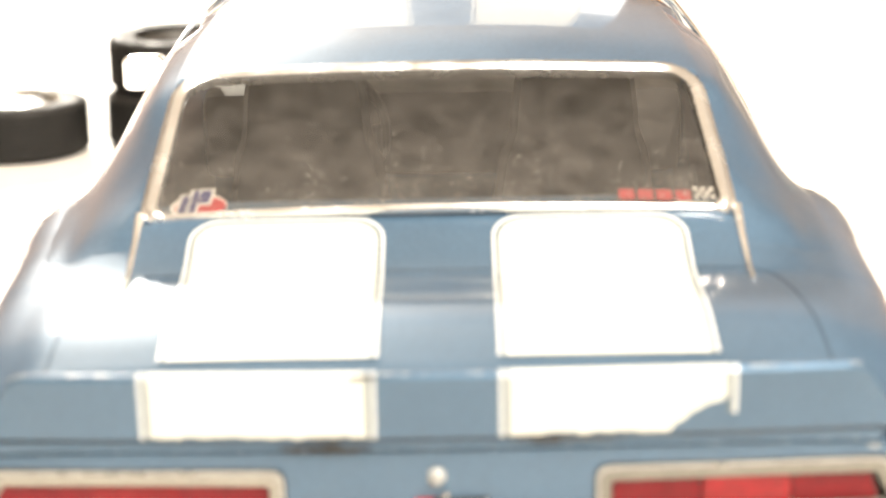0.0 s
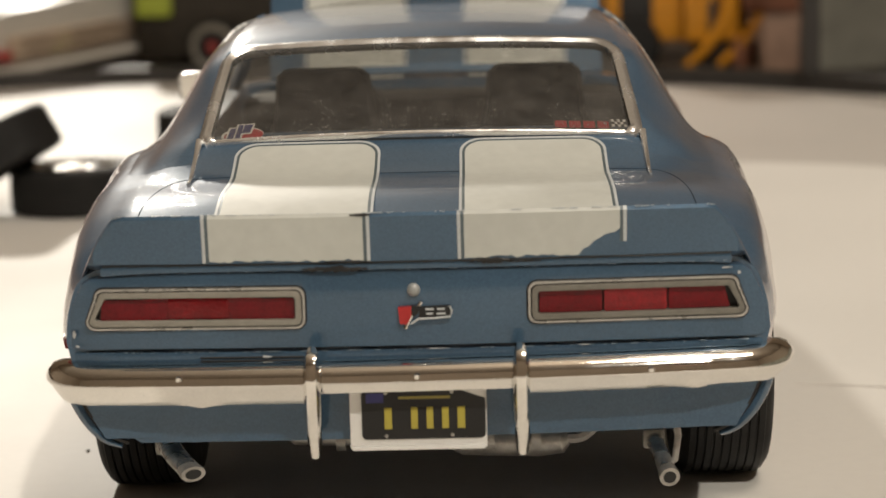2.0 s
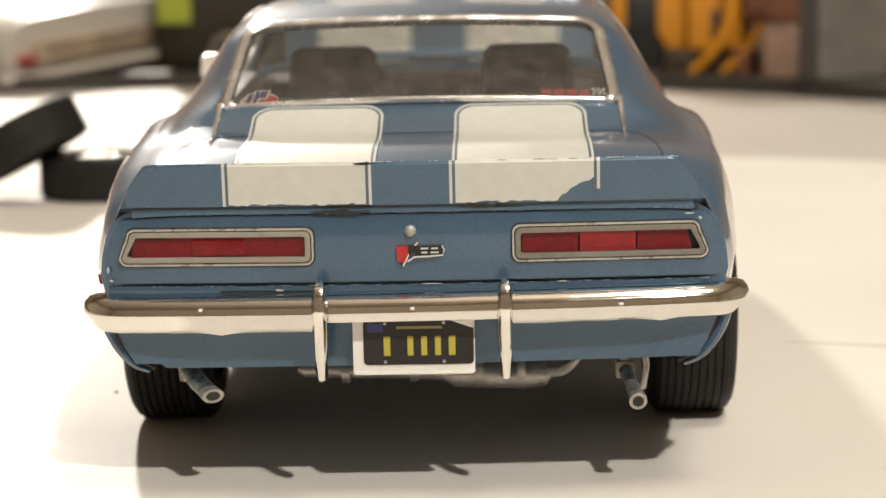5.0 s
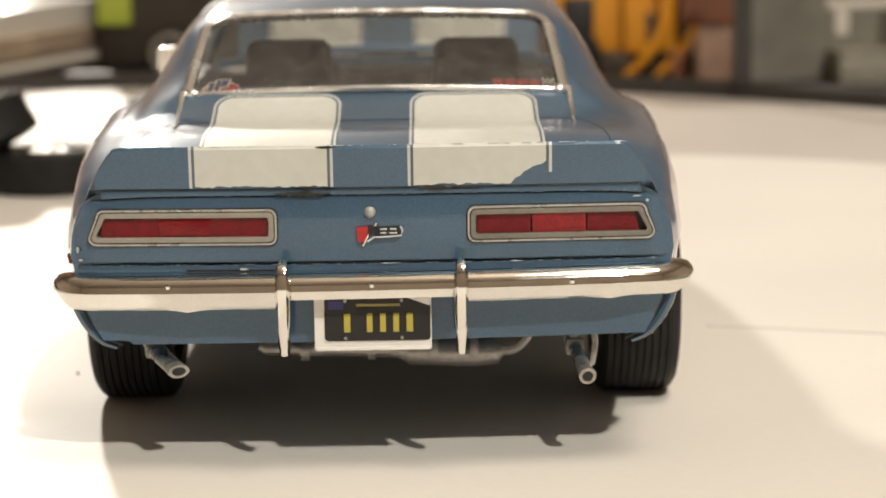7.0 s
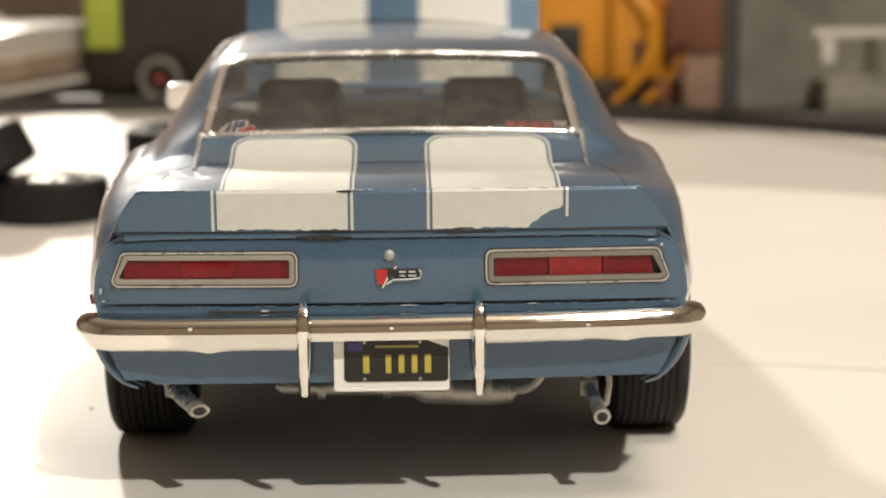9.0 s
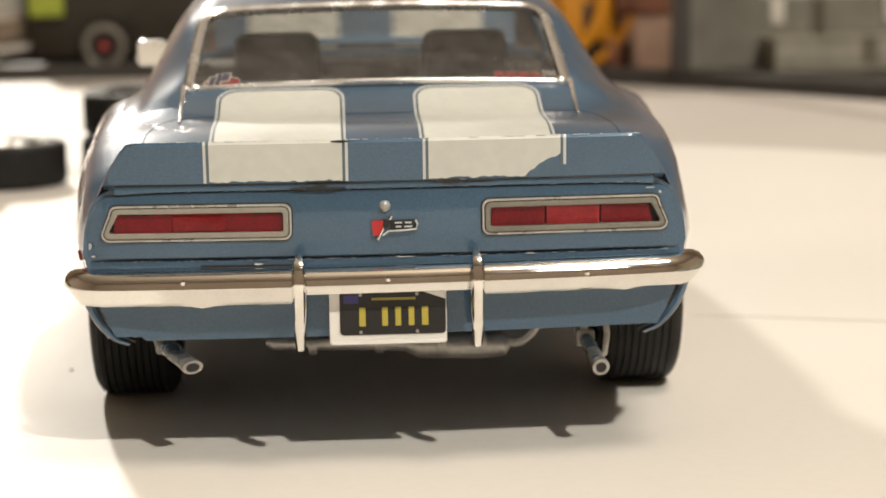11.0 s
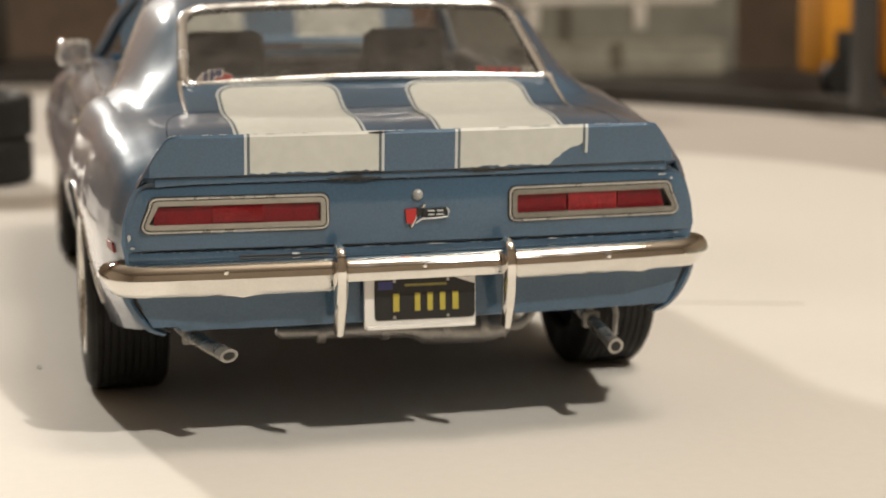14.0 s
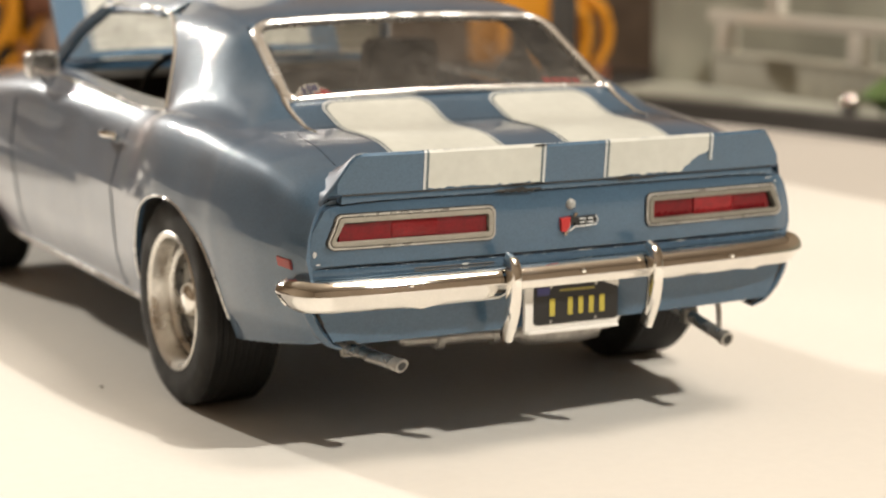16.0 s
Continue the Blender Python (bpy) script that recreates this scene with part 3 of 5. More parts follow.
def strip_slab(x0, x1, low, high, y0, y1, n=28, bm=None):
    """An upright plate between two heights, given as functions of x."""
    rows = []
    for i in range(n + 1):
        x = x0 + (x1 - x0) * i / n
        a, b = low(x), high(x)
        rows.append([(x, y0, a), (x, y0, b), (x, y1, b), (x, y1, a)])
    return grid(rows, close_u=True, cap=True, bm=bm)


panel = strip_slab(-0.840, 0.840, lambda x: 0.596, lambda x: 0.781 - 0.014 * (abs(x) / 0.8) ** 8 - 1.9 * max(0.0, abs(x) - 0.795), 0.0, 0.06, 84)
tail_panel = part("tail_panel", bent(panel, 0.012), BLUE, car, "blue tail panel between the lamps", bevel=0.006)
ledge = strip_slab(-0.832, 0.832, lambda x: 0.550, lambda x: 0.588, 0.0, 0.06)
part("lower_panel", bent(ledge, 0.016), BLUE, car, bevel=0.004)
upper = strip_slab(-0.752, 0.752, lambda x: 0.7835 - 0.014 * (abs(x) / 0.8) ** 8, lambda x: 0.801, 0.0, 0.08)
part("panel_lip", bent(upper, 0.004), BLUE, car, bevel=0.005)
val = strip_slab(-0.80, 0.80, lambda x: 0.361 + 0.008 * x + max(0.0, abs(x) - 0.70) * 1.3, lambda x: 0.548, 0.0, 0.10, 40)
part("valance", bent(val, 0.045), BLUE, car, "blue lower rear valance", bevel=0.006)

for s in (-1, 1):
    lip = spline([(0.846, 0.030, 0.490), (0.832, 0.028, 0.450), (0.805, 0.030, 0.402), (0.770, 0.036, 0.364), (0.730, 0.044, 0.344)], 5)
    rows = []
    for i, p in enumerate(lip):
        d = (lip[min(i + 1, len(lip) - 1)] - lip[max(i - 1, 0)]).normalized()
        side = Vector((d.z, 0, -d.x)).normalized()
        w = 0.015 * (1 - 0.55 * (i / (len(lip) - 1)) ** 3)
        rows.append([(s * q.x, q.y, q.z) for q in (p + side * w * a + Vector((0, b, 0)) for a, b in ((-1.0, 0.012), (-0.7, -0.002), (0.2, -0.010), (0.9, -0.004), (1.1, 0.02), (0, 0.06)))])
    part("quarter_lip", grid(rows, close_u=True, cap=True), BLUE, car, "curved lower edge of the quarter panel", angle=50)
    gap = [(s * (p.x - 0.017), p.y - 0.004, p.z + 0.010) for p in lip]
    part("valance_gap", tube(gap, 0.006, 6), NEAR_BLACK, car, "dark gap beside the valance")

cut(tail_panel, [bent(slab(rounded(a, 0.655, b, 0.736, 0.012), -0.05, 0.06), 0.01) for a, b in ((-0.770, -0.274), (0.278, 0.770))])

rng = random.Random(4)

# tail lamps
for s in (-1, 1):
    x0, x1 = (-0.780, -0.264) if s < 0 else (0.268, 0.780)

    def frame_of(g, r):
        k = 0.011
        skew = (-k, 0, 0, k) if s < 0 else (0, k, -k, 0)
        return rounded(x0 + g, 0.646 + g, x1 - g, 0.745 - g, r, 5, skew)

    lamp_unit = part("tail_lamp", bent(ring(frame_of(-0.001, 0.022), frame_of(0.005, 0.018), -0.008, 0.02), 0.010), BEZEL_EDGE, car, "red tail lamp in a grey bezel", bevel=0.002)
    part("bezel_groove", bent(ring(frame_of(0.0051, 0.018), frame_of(0.0077, 0.016), -0.001, 0.02), 0.010), NEAR_BLACK, lamp_unit)
    part("bezel", bent(ring(frame_of(0.0078, 0.016), frame_of(0.0222, 0.007), -0.010, 0.02), 0.010), BEZEL if s < 0 else BEZEL_DARK, lamp_unit, "grey painted bezel", bevel=0.001)
    part("lamp_gap", bent(ring(frame_of(-0.0045, 0.025), frame_of(-0.0011, 0.022), -0.0008, 0.02), 0.010), NEAR_BLACK, lamp_unit)
    part("housing", bent(slab(frame_of(0.020, 0.010), 0.012, 0.02), 0.010), BLACK, lamp_unit)
    w = (x1 - x0 - 0.05) / 3
    if s < 0:  # one strip, painted by hand
        top = [(x0 + 0.028 + (x1 - x0 - 0.054) * k / 14, 0.7235 - 0.003 * rng.random() - (0.005 if k < 4 or k > 11 else 0.0)) for k in range(15)]
        o = [(x0 + 0.0225, 0.6675), (x1 - 0.0225, 0.6675)] + list(reversed(top))
        part("lens", bent(slab(o, 0.002, 0.016), 0.010), RED, lamp_unit, "red painted lens strip")
        o = rounded(x0 + 0.185, 0.6695, x0 + 0.335, 0.7205, 0.008, 3)
        part("lens", bent(slab(o, 0.0005, 0.010), 0.010), RED_DEEP, lamp_unit, "raised middle of the red lens", bevel=0.006)
        continue
    for k in range(3):
        a, b = x0 + 0.024 + w * k + 0.002, x0 + 0.024 + w * (k + 1) - (0.003 if k < 2 else 0.012)
        skew = (0, 0.006, -0.006, 0) if k == 2 else (0, 0, 0, 0)
        front = 0.004 if k != 1 else 0.0005
        bm = slab(rounded(a, 0.6685, b, 0.7215, 0.005, 3, skew), front, 0.016)
        for j in range(17):  # moulded ribs low on the lens
            x = a + 0.008 + (b - a - 0.018) * j / 16
            tip = 0.678 + 0.004 * ((j + k) % 3)
            slab([(x, 0.671), (x + 0.0048, 0.671), (x + 0.0024, tip)], front - 0.004, front + 0.002, bm)
        part("lens", bent(bm, 0.010), RED if k != 1 else RED_BRIGHT, lamp_unit, "clear red lens with moulded ribs")

# spoiler with a sharp lip and chamfered ends
def spoiler_row(x):
    e = max(0.0, (abs(x) - 0.705) / 0.070)
    top = 0.922 - 0.094 * e ** 1.35
    tuck = 0.9 * max(0.0, abs(x) - 0.768)
    yb, yt = tail_y(x) + 0.005 + tuck, tail_y(x) - 0.012 + 0.012 * e + tuck
    base = deck(min(abs(x), 0.8), 0.14) - 0.03
    low = min(0.802, top - 0.012)
    return [(x, yb, low), (x, yb - 0.006, low + 0.004), (x, yt, top - 0.008), (x, yt + 0.006, top), (x, yt + 0.02, top - 0.002),
            (x, yt + 0.09, max(low, top - 0.035)), (x, 0.17, max(low - 0.02, min(base + 0.015, top - 0.03))), (x, 0.17, low - 0.03), (x, yb + 0.03, low - 0.015)]


xs = [-0.802 + 1.604 * i / 88 for i in range(89)]
part("spoiler", grid([spoiler_row(x) for x in xs], close_u=True, cap=True), BLUE, car, "blue tail spoiler with chipped white stripes", angle=30)



def spoiler_decal(name, x0, x1, mtl, low=0.002, ragged=0.0, chip=0.0, lift=0.0015):
    """A painted band on the spoiler's rear face and lip."""
    n = max(2, int((x1 - x0) / 0.012))
    rows = []
    for i in range(n + 1):
        x = x0 + (x1 - x0) * i / n
        r = [Vector(p) for p in spoiler_row(x)]
        f = low + ragged * rng.random()
        if chip and x > x1 - chip:
            f += 0.55 * ((x - x1 + chip) / chip) ** 0.6 + 0.05 * rng.random()
        a = r[1].lerp(r[2], min(0.9, f))
        off = Vector((0, -lift, lift * 0.5))
        rows.append([a + off, a.lerp(r[2], 0.5) + off, r[2] + off, r[3] + Vector((0, -lift, lift)), r[4] + Vector((0, 0, lift)), r[5] + Vector((0, 0, lift)), r[6] + Vector((0, 0, lift))])
    return part(name, grid(rows), mtl, car)


# ---- stripes on the deck ----
def deck_decal(name, outline, mtl, lift, hole=None):
    """A thin painted area that follows the deck; outline in (x, y)."""
    bm = bmesh.new()
    if hole:
        a = [bm.verts.new((x, y, 0)) for x, y in outline]
        b = [bm.verts.new((x, y, 0)) for x, y in hole]
        k = len(a)
        for i in range(k):
            bm.faces.new((a[i], a[(i + 1) % k], b[(i + 1) % k], b[i]))
    else:
        x0, x1 = min(p[0] for p in outline), max(p[0] for p in outline)
        y0, y1 = min(p[1] for p in outline), max(p[1] for p in outline)
        f = bm.faces.new([bm.verts.new((x, y, 0)) for x, y in outline])
        for k in range(1, 8):
            bmesh.ops.bisect_plane(bm, geom=bm.verts[:] + bm.edges[:] + bm.faces[:], plane_co=(x0 + (x1 - x0) * k / 8, 0, 0), plane_no=(1, 0, 0))
        for k in range(1, 14):
            bmesh.ops.bisect_plane(bm, geom=bm.verts[:] + bm.edges[:] + bm.faces[:], plane_co=(0, y0 + (y1 - y0) * k / 14, 0), plane_no=(0, 1, 0))
    for v in bm.verts:
        v.co.z = skin(v.co.x, v.co.y) + lift
    bmesh.ops.recalc_face_normals(bm, faces=bm.faces)
    if bm.faces and sum(f.normal.z for f in bm.faces) < 0:
        bmesh.ops.reverse_faces(bm, faces=bm.faces)
    return part(name, bm, mtl, car)


def stripe_outline(s, g, y0=0.165, y1=0.730):
    """A deck stripe, narrowing slightly to the front, with round front corners; g shrinks it."""
    a, b = (0.105, 0.500)
    pts = rounded(a + g, y0, b - g, y1 - g, 0.058 - g * 0.6, 6)
    out = []
    for x, y in pts:
        if y < y0 + 0.06:
            y = y0
        out.append((s * x, y))
    return out


for s in (-1, 1):
    def fine(o):
        out = []
        for p, q in zip(o, o[1:] + o[:1]):
            k = 10 if abs(p[1] - q[1]) > 0.2 or abs(p[0] - q[0]) > 0.2 else 1
            out += [(p[0] + (q[0] - p[0]) * j / k, p[1] + (q[1] - p[1]) * j / k) for j in range(k)]
        return out

    def clean(o):
        out = []
        for p in o:
            if not out or (abs(p[0] - out[-1][0]) + abs(p[1] - out[-1][1])) > 1e-4:
                out.append(p)
        return out
    o = [fine(stripe_outline(s, g)) for g in (0.001, 0.008, 0.015)]
    deck_decal("deck_pinstripe", o[0], PIN, 0.0030, o[1])
    deck_decal("deck_pinstripe_gap", o[1], PINGAP, 0.0026, o[2])
    deck_decal("deck_stripe", clean(o[2]), CREAM, 0.0032)
    a, b = (0.105, 0.500)
    x0, x1 = (a, b) if s > 0 else (-b, -a)
    spoiler_decal("spoiler_pinstripe", x0 - 0.002, x0 + 0.006, PIN)
    spoiler_decal("spoiler_pinstripe", x1 - 0.006, x1 + 0.002, PIN, 0.3 if s > 0 else 0.0)
    spoiler_decal("spoiler_pinstripe_gap", x0 + 0.006, x0 + 0.014, PINGAP)
    spoiler_decal("spoiler_pinstripe_gap", x1 - 0.014, x1 - 0.006, PINGAP, 0.3 if s > 0 else 0.0)
    spoiler_decal("spoiler_stripe", x0 + 0.014, x1 - 0.014, CREAM, 0.0, 0.06, 0.09 if s > 0 else 0.0)

# ---- bumper, guards, plate, badge ----
BUMPER_PLAN = spline([(0, -0.105), (0.27, -0.1), (0.55, -0.084), (0.76, -0.062), (0.835, -0.040), (0.880, 0.000), (0.902, 0.050), (0.908, 0.090), (0.908, 0.104)], 8)


def bumper_rows():
    """Sections along the bumper, which wraps round the corners; it sits a little crooked and its lower edge is uneven."""
    rows = []
    n = len(BUMPER_PLAN)
    for s in (-1, 1):
        half_rows = []
        for i, p in enumerate(BUMPER_PLAN):
            d = (BUMPER_PLAN[min(i + 1, n - 1)] - BUMPER_PLAN[max(i - 1, 0)]).normalized()
            out = Vector((d.y, -d.x))
            f = i / (n - 1)
            h = 1.0 - 0.30 * max(0.0, (f - 0.62) / 0.38) ** 1.6
            if f > 0.93:
                h *= math.sqrt(max(0.04, 1 - ((f - 0.93) / 0.072) ** 2))
            x = s * p.x
            drop = 0.007 * (x / 0.9 - 1)
            thin = 1.0 if x < -0.25 else 0.50 if x < 0.25 else 0.84
            ragged = 0.0007 * math.sin(61 * x) * math.sin(23 * x + 1) + 0.008 * math.exp(-((x + 0.52) / 0.03) ** 2) + 0.006 * math.exp(-((x - 0.66) / 0.02) ** 2)
            row = []
            for dy, dz in ((0.06, 0.042), (0.036, 0.041), (0.015, 0.034), (0.001, 0.020), (-0.005, 0.004), (-0.0055, -0.006), (-0.002, -0.010), (0.008, -0.026), (0.020, -0.044), (0.028, -0.056), (0.040, -0.060), (0.075, -0.052), (0.080, 0.02)):
                dy *= 0.25 if thin < 0.6 and dz < -0.02 and dy < 0.05 else 1.0
                z = h * dz * (thin if dz < 0 else 1) - (ragged if dz < -0.05 and abs(x) > 0.27 else 0)
                row.append((s * (p.x - out.x * dy * (h if f > 0.9 else 1)), p.y - out.y * dy * (h if f > 0.9 else 1), 0.536 + drop + z))
            half_rows.append(row)
        rows += list(reversed(half_rows)) if s < 0 else half_rows[1:]
    return rows


bumper = part("rear_bumper", grid(bumper_rows(), close_u=True, cap=True), CHROME, car, "chrome plated rear bumper", angle=40)
for x in (-0.565, 0.0, 0.553):
    part("bumper_bolt", lathe([(0, -0.006), (0.005, -0.005), (0.008, 0)], "y", 12, at=(x, -0.110 + 0.045 * (abs(x) / 0.85) ** 2, 0.540)), CHROME, bumper)
for s in (-1, 1):
    pts = spline([(s * 0.246, -0.085, 0.602), (s * 0.246, -0.125, 0.585), (s * 0.246, -0.14, 0.53), (s * 0.246, -0.13, 0.44), (s * 0.246, -0.09, 0.345)], 5)
    rows = []
    for i, p in enumerate(pts):
        d = (pts[min(i + 1, len(pts) - 1)] - pts[max(i - 1, 0)]).normalized()
        n = Vector((1, 0, 0)).cross(d)
        w = 0.0195 - 0.006 * abs(2 * i / (len(pts) - 1) - 1) ** 3
        rows.append([p + Vector((w * a, 0, 0)) + n * b for a, b in ((-1, 0.03), (-1, 0.004), (-0.6, -0.008), (0, -0.011), (0.6, -0.008), (1, 0.004), (1, 0.03))])
    part("bumper_guard", grid(rows, close_u=True, cap=True), CHROME, car, "chrome bumper guard")

plate = part("plate_card", slab([(-0.165, 0.347), (0.163, 0.347), (0.163, 0.505), (-0.165, 0.505)], -0.045, -0.030), PAPER, car, "white card plate holder with black plate", bevel=0.003)
part("plate_ledge", box((-0.160, -0.058, 0.347), (0.158, -0.044, 0.356)), PAPER, plate, bevel=0.002)
part("plate_face", slab(rounded(-0.136, 0.372, 0.160, 0.497, 0.012, 4), -0.0485, -0.044), BLACK, plate, "black number plate with yellow bars")
part("plate_flap", slab([(0.085, 0.497), (0.160, 0.470), (0.160, 0.499), (0.085, 0.499)], -0.0505, -0.047), PAPER, plate)
part("plate_patch", box((-0.125, -0.0498, 0.462), (-0.083, -0.0484, 0.485)), DECAL_BLUE, plate)
for a, b in ((-0.086, -0.060), (-0.022, 0.002), (0.015, 0.039), (0.052, 0.076), (0.089, 0.115)):
    part("plate_bar", box((a + 0.004, -0.0498, 0.397), (b - 0.004, -0.0484, 0.450)), YELLOW, plate, bevel=0.0015)
part("plate_bar", box((-0.047, -0.0494, 0.470), (0.076, -0.0484, 0.477)), FAINT, plate, "faint yellow bar")
for x, z in ((-0.078, 0.380), (0.080, 0.380), (-0.078, 0.486), (0.080, 0.486)):
    part("plate_bolt", lathe([(0, -0.0030), (0.004, -0.0026), (0.005, 0)], "y", 10, at=(x, -0.0484, z)), STEEL, plate)

part("boot_lock", lathe([(0, -0.012), (0.008, -0.011), (0.014, -0.006), (0.016, 0.0), (0.016, 0.02)], "y", 20, at=(-0.004, tail_y(0) + 0.010, 0.733)), LOCK, car, "grey round boot lock")
by = tail_y(0) + 0.006
badge = part("badge", tube([(-0.026, by, 0.640), (-0.012, by, 0.668), (0.004, by, 0.690), (0.014, by, 0.705)], 0.005, 8), CHROME, car, "small red and silver badge")
part("badge_shield", slab([(-0.042, 0.692), (-0.010, 0.694), (-0.012, 0.668), (-0.020, 0.652), (-0.038, 0.652)], by - 0.006, by + 0.01), REDPAINT, badge, "red badge field")
part("badge_field", slab([(-0.010, 0.696), (0.012, 0.694), (0.006, 0.676), (-0.008, 0.668)], by - 0.005, by + 0.01), NEAR_BLACK, badge)
part("badge_backing", slab([(0.006, 0.660), (0.082, 0.664), (0.084, 0.694), (0.010, 0.692)], by - 0.003, by + 0.01), NEAR_BLACK, badge, bevel=0.002)
for x, z, w in ((0.033, 0.6865, 0.010), (0.033, 0.6755, 0.008), (0.060, 0.6865, 0.009), (0.060, 0.6755, 0.011)):
    part("badge_mark", box((x - w, by - 0.0065, z - 0.0022), (x + w, by - 0.002, z + 0.0022)), PIN, badge, "silver badge bar", bevel=0.0008)
part("badge_underline", tube([(-0.012, by - 0.005, 0.652), (0.006, by - 0.006, 0.664), (0.046, by - 0.006, 0.665), (0.082, by - 0.005, 0.668), (0.086, by - 0.005, 0.682), (0.080, by - 0.005, 0.694)], 0.0026, 7), PIN, badge, "silver badge outline")

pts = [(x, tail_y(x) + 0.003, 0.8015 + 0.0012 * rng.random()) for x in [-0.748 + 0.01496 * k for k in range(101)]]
part("spoiler_gap", tube(pts, 0.0024, 6), NEAR_BLACK, car, "thin dark line under the spoiler")

# uneven black marks under the spoiler's stripes
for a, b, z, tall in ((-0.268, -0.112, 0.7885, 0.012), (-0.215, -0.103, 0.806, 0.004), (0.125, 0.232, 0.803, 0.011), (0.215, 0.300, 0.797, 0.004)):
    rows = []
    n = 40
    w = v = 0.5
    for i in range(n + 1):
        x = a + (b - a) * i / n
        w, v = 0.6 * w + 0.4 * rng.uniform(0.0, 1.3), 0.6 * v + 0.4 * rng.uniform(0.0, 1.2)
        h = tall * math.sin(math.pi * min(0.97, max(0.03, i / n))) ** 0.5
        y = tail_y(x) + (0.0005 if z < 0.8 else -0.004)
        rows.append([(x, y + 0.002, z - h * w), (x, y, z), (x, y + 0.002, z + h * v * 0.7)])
    part("black_mark", grid(rows), NEAR_BLACK, car, "uneven black mark")
x0, x1 = -0.150, -0.098
rows = [[(x0 + (x1 - x0) * i / 8, tail_y(0.12) - 0.0150, 0.919 + dz * (0.3 + 0.7 * math.sin(math.pi * i / 8))) for dz in (-0.004, 0.003)] for i in range(9)]
part("lip_chip", grid(rows), NEAR_BLACK, car, "dark chip on the spoiler's lip")

# ---- pipes, axle and floor under the car ----
part("floor_pan", box((-0.60, 0.55, 0.30), (0.60, 4.2, 0.36)), BLACK, car, bevel=0.02)
PIPES = ((-1, [(-0.68, 0.50, 0.345), (-0.66, 0.26, 0.322), (-0.615, 0.12, 0.302), (-0.555, 0.005, 0.282)], 0.62), (1, [(0.565, 0.50, 0.345), (0.570, 0.26, 0.318), (0.588, 0.12, 0.282), (0.602, 0.0, 0.252)], 1.0))
for s, pts, flat in PIPES:
    p = spline(pts, 5)
    pipe = part("exhaust_pipe", tube(p, 0.030 if s < 0 else 0.021, 14, True, flat=flat), PIPE, car, "bent dull chrome exhaust pipe")
    d = (p[-1] - p[-2]).normalized()
    part("pipe_mouth", tube([p[-1] - d * 0.03, p[-1] - d * 0.012, p[-1] + d * 0.004], [0.030, 0.032, 0.032] if s < 0 else [0.021, 0.025, 0.025], 14, flat=flat), STEEL, pipe)
    part("pipe_bore", tube([p[-1] + d * 0.002, p[-1] + d * 0.0055], 0.021 if s < 0 else 0.016, 14, flat=flat), BLACK, pipe)
    q = p[7]
    part("hanger", box((q[0] - 0.014, q[1] - 0.02, q[2]), (q[0] + 0.012, q[1] + 0.02, 0.40)), SLOT_STEEL, pipe, bevel=0.005)
    part("hanger_block", box((q[0] - 0.026, q[1] - 0.03, q[2] - 0.03), (q[0] + 0.030, q[1] - 0.002, q[2] + 0.022)), SLOT_STEEL, pipe, bevel=0.011)
    if s > 0:
        part("hanger_strap", tube([(q[0] + 0.045, 0.10, 0.40), (q[0] + 0.055, 0.09, 0.33), (q[0] + 0.045, 0.07, 0.275), (q[0] + 0.01, 0.05, 0.262)], 0.009, 7), STEEL, pipe)
muff = part("silencer", tube([(-0.36, 0.42, 0.262), (-0.34, 0.42, 0.258), (-0.1, 0.42, 0.254), (0.06, 0.42, 0.250), (0.10, 0.42, 0.242), (0.30, 0.42, 0.236), (0.36, 0.415, 0.240), (0.38, 0.41, 0.245)], [0.012, 0.026, 0.030, 0.032, 0.050, 0.052, 0.046, 0.018], 14, flat=0.8), STEEL, car, "silver painted silencer")
part("silencer_tail", tube(spline([(0.36, 0.41, 0.246), (0.41, 0.40, 0.250), (0.45, 0.41, 0.285), (0.47, 0.42, 0.33)], 4), 0.016, 8), STEEL, muff)
for x in (-0.22, -0.02, 0.17, 0.29):
    part("silencer_band", tube([(x - 0.012, 0.42, 0.250), (x + 0.012, 0.42, 0.250)], 0.036 if x < 0.1 else 0.056, 14, flat=0.85), STEEL, muff)
part("rear_axle", tube([(-0.7, AXLE_R, 0.34), (-0.12, AXLE_R, 0.34), (-0.1, AXLE_R, 0.33), (0.1, AXLE_R, 0.33), (0.12, AXLE_R, 0.34), (0.7, AXLE_R, 0.34)], [0.04, 0.04, 0.12, 0.12, 0.04, 0.04], 14), STEEL, car)

# ---- wheels ----
def tyre_profile(r, w):
    """Outer half profile of a tyre with ribs: (radius, along the axle)."""
    h = w / 2
    pts = [(r * 0.62, -h * 0.80), (r * 0.66, -h * 0.95), (r * 0.80, -h), (r * 0.92, -h * 0.96), (r * 0.975, -h * 0.86)]
    ribs = 9
    for k in range(ribs):
        a, b = -h * 0.80 + 1.6 * h * k / ribs, -h * 0.80 + 1.6 * h * (k + 1) / ribs
        g = (b - a) * 0.16
        pts += [(r * 0.985, a + 0.001), (r, a + g), (r, b - g), (r * 0.985, b - 0.001)]
    return pts + [(r * 0.975, h * 0.86), (r * 0.92, h * 0.96), (r * 0.80, h), (r * 0.66, h * 0.95), (r * 0.62, h * 0.80)]


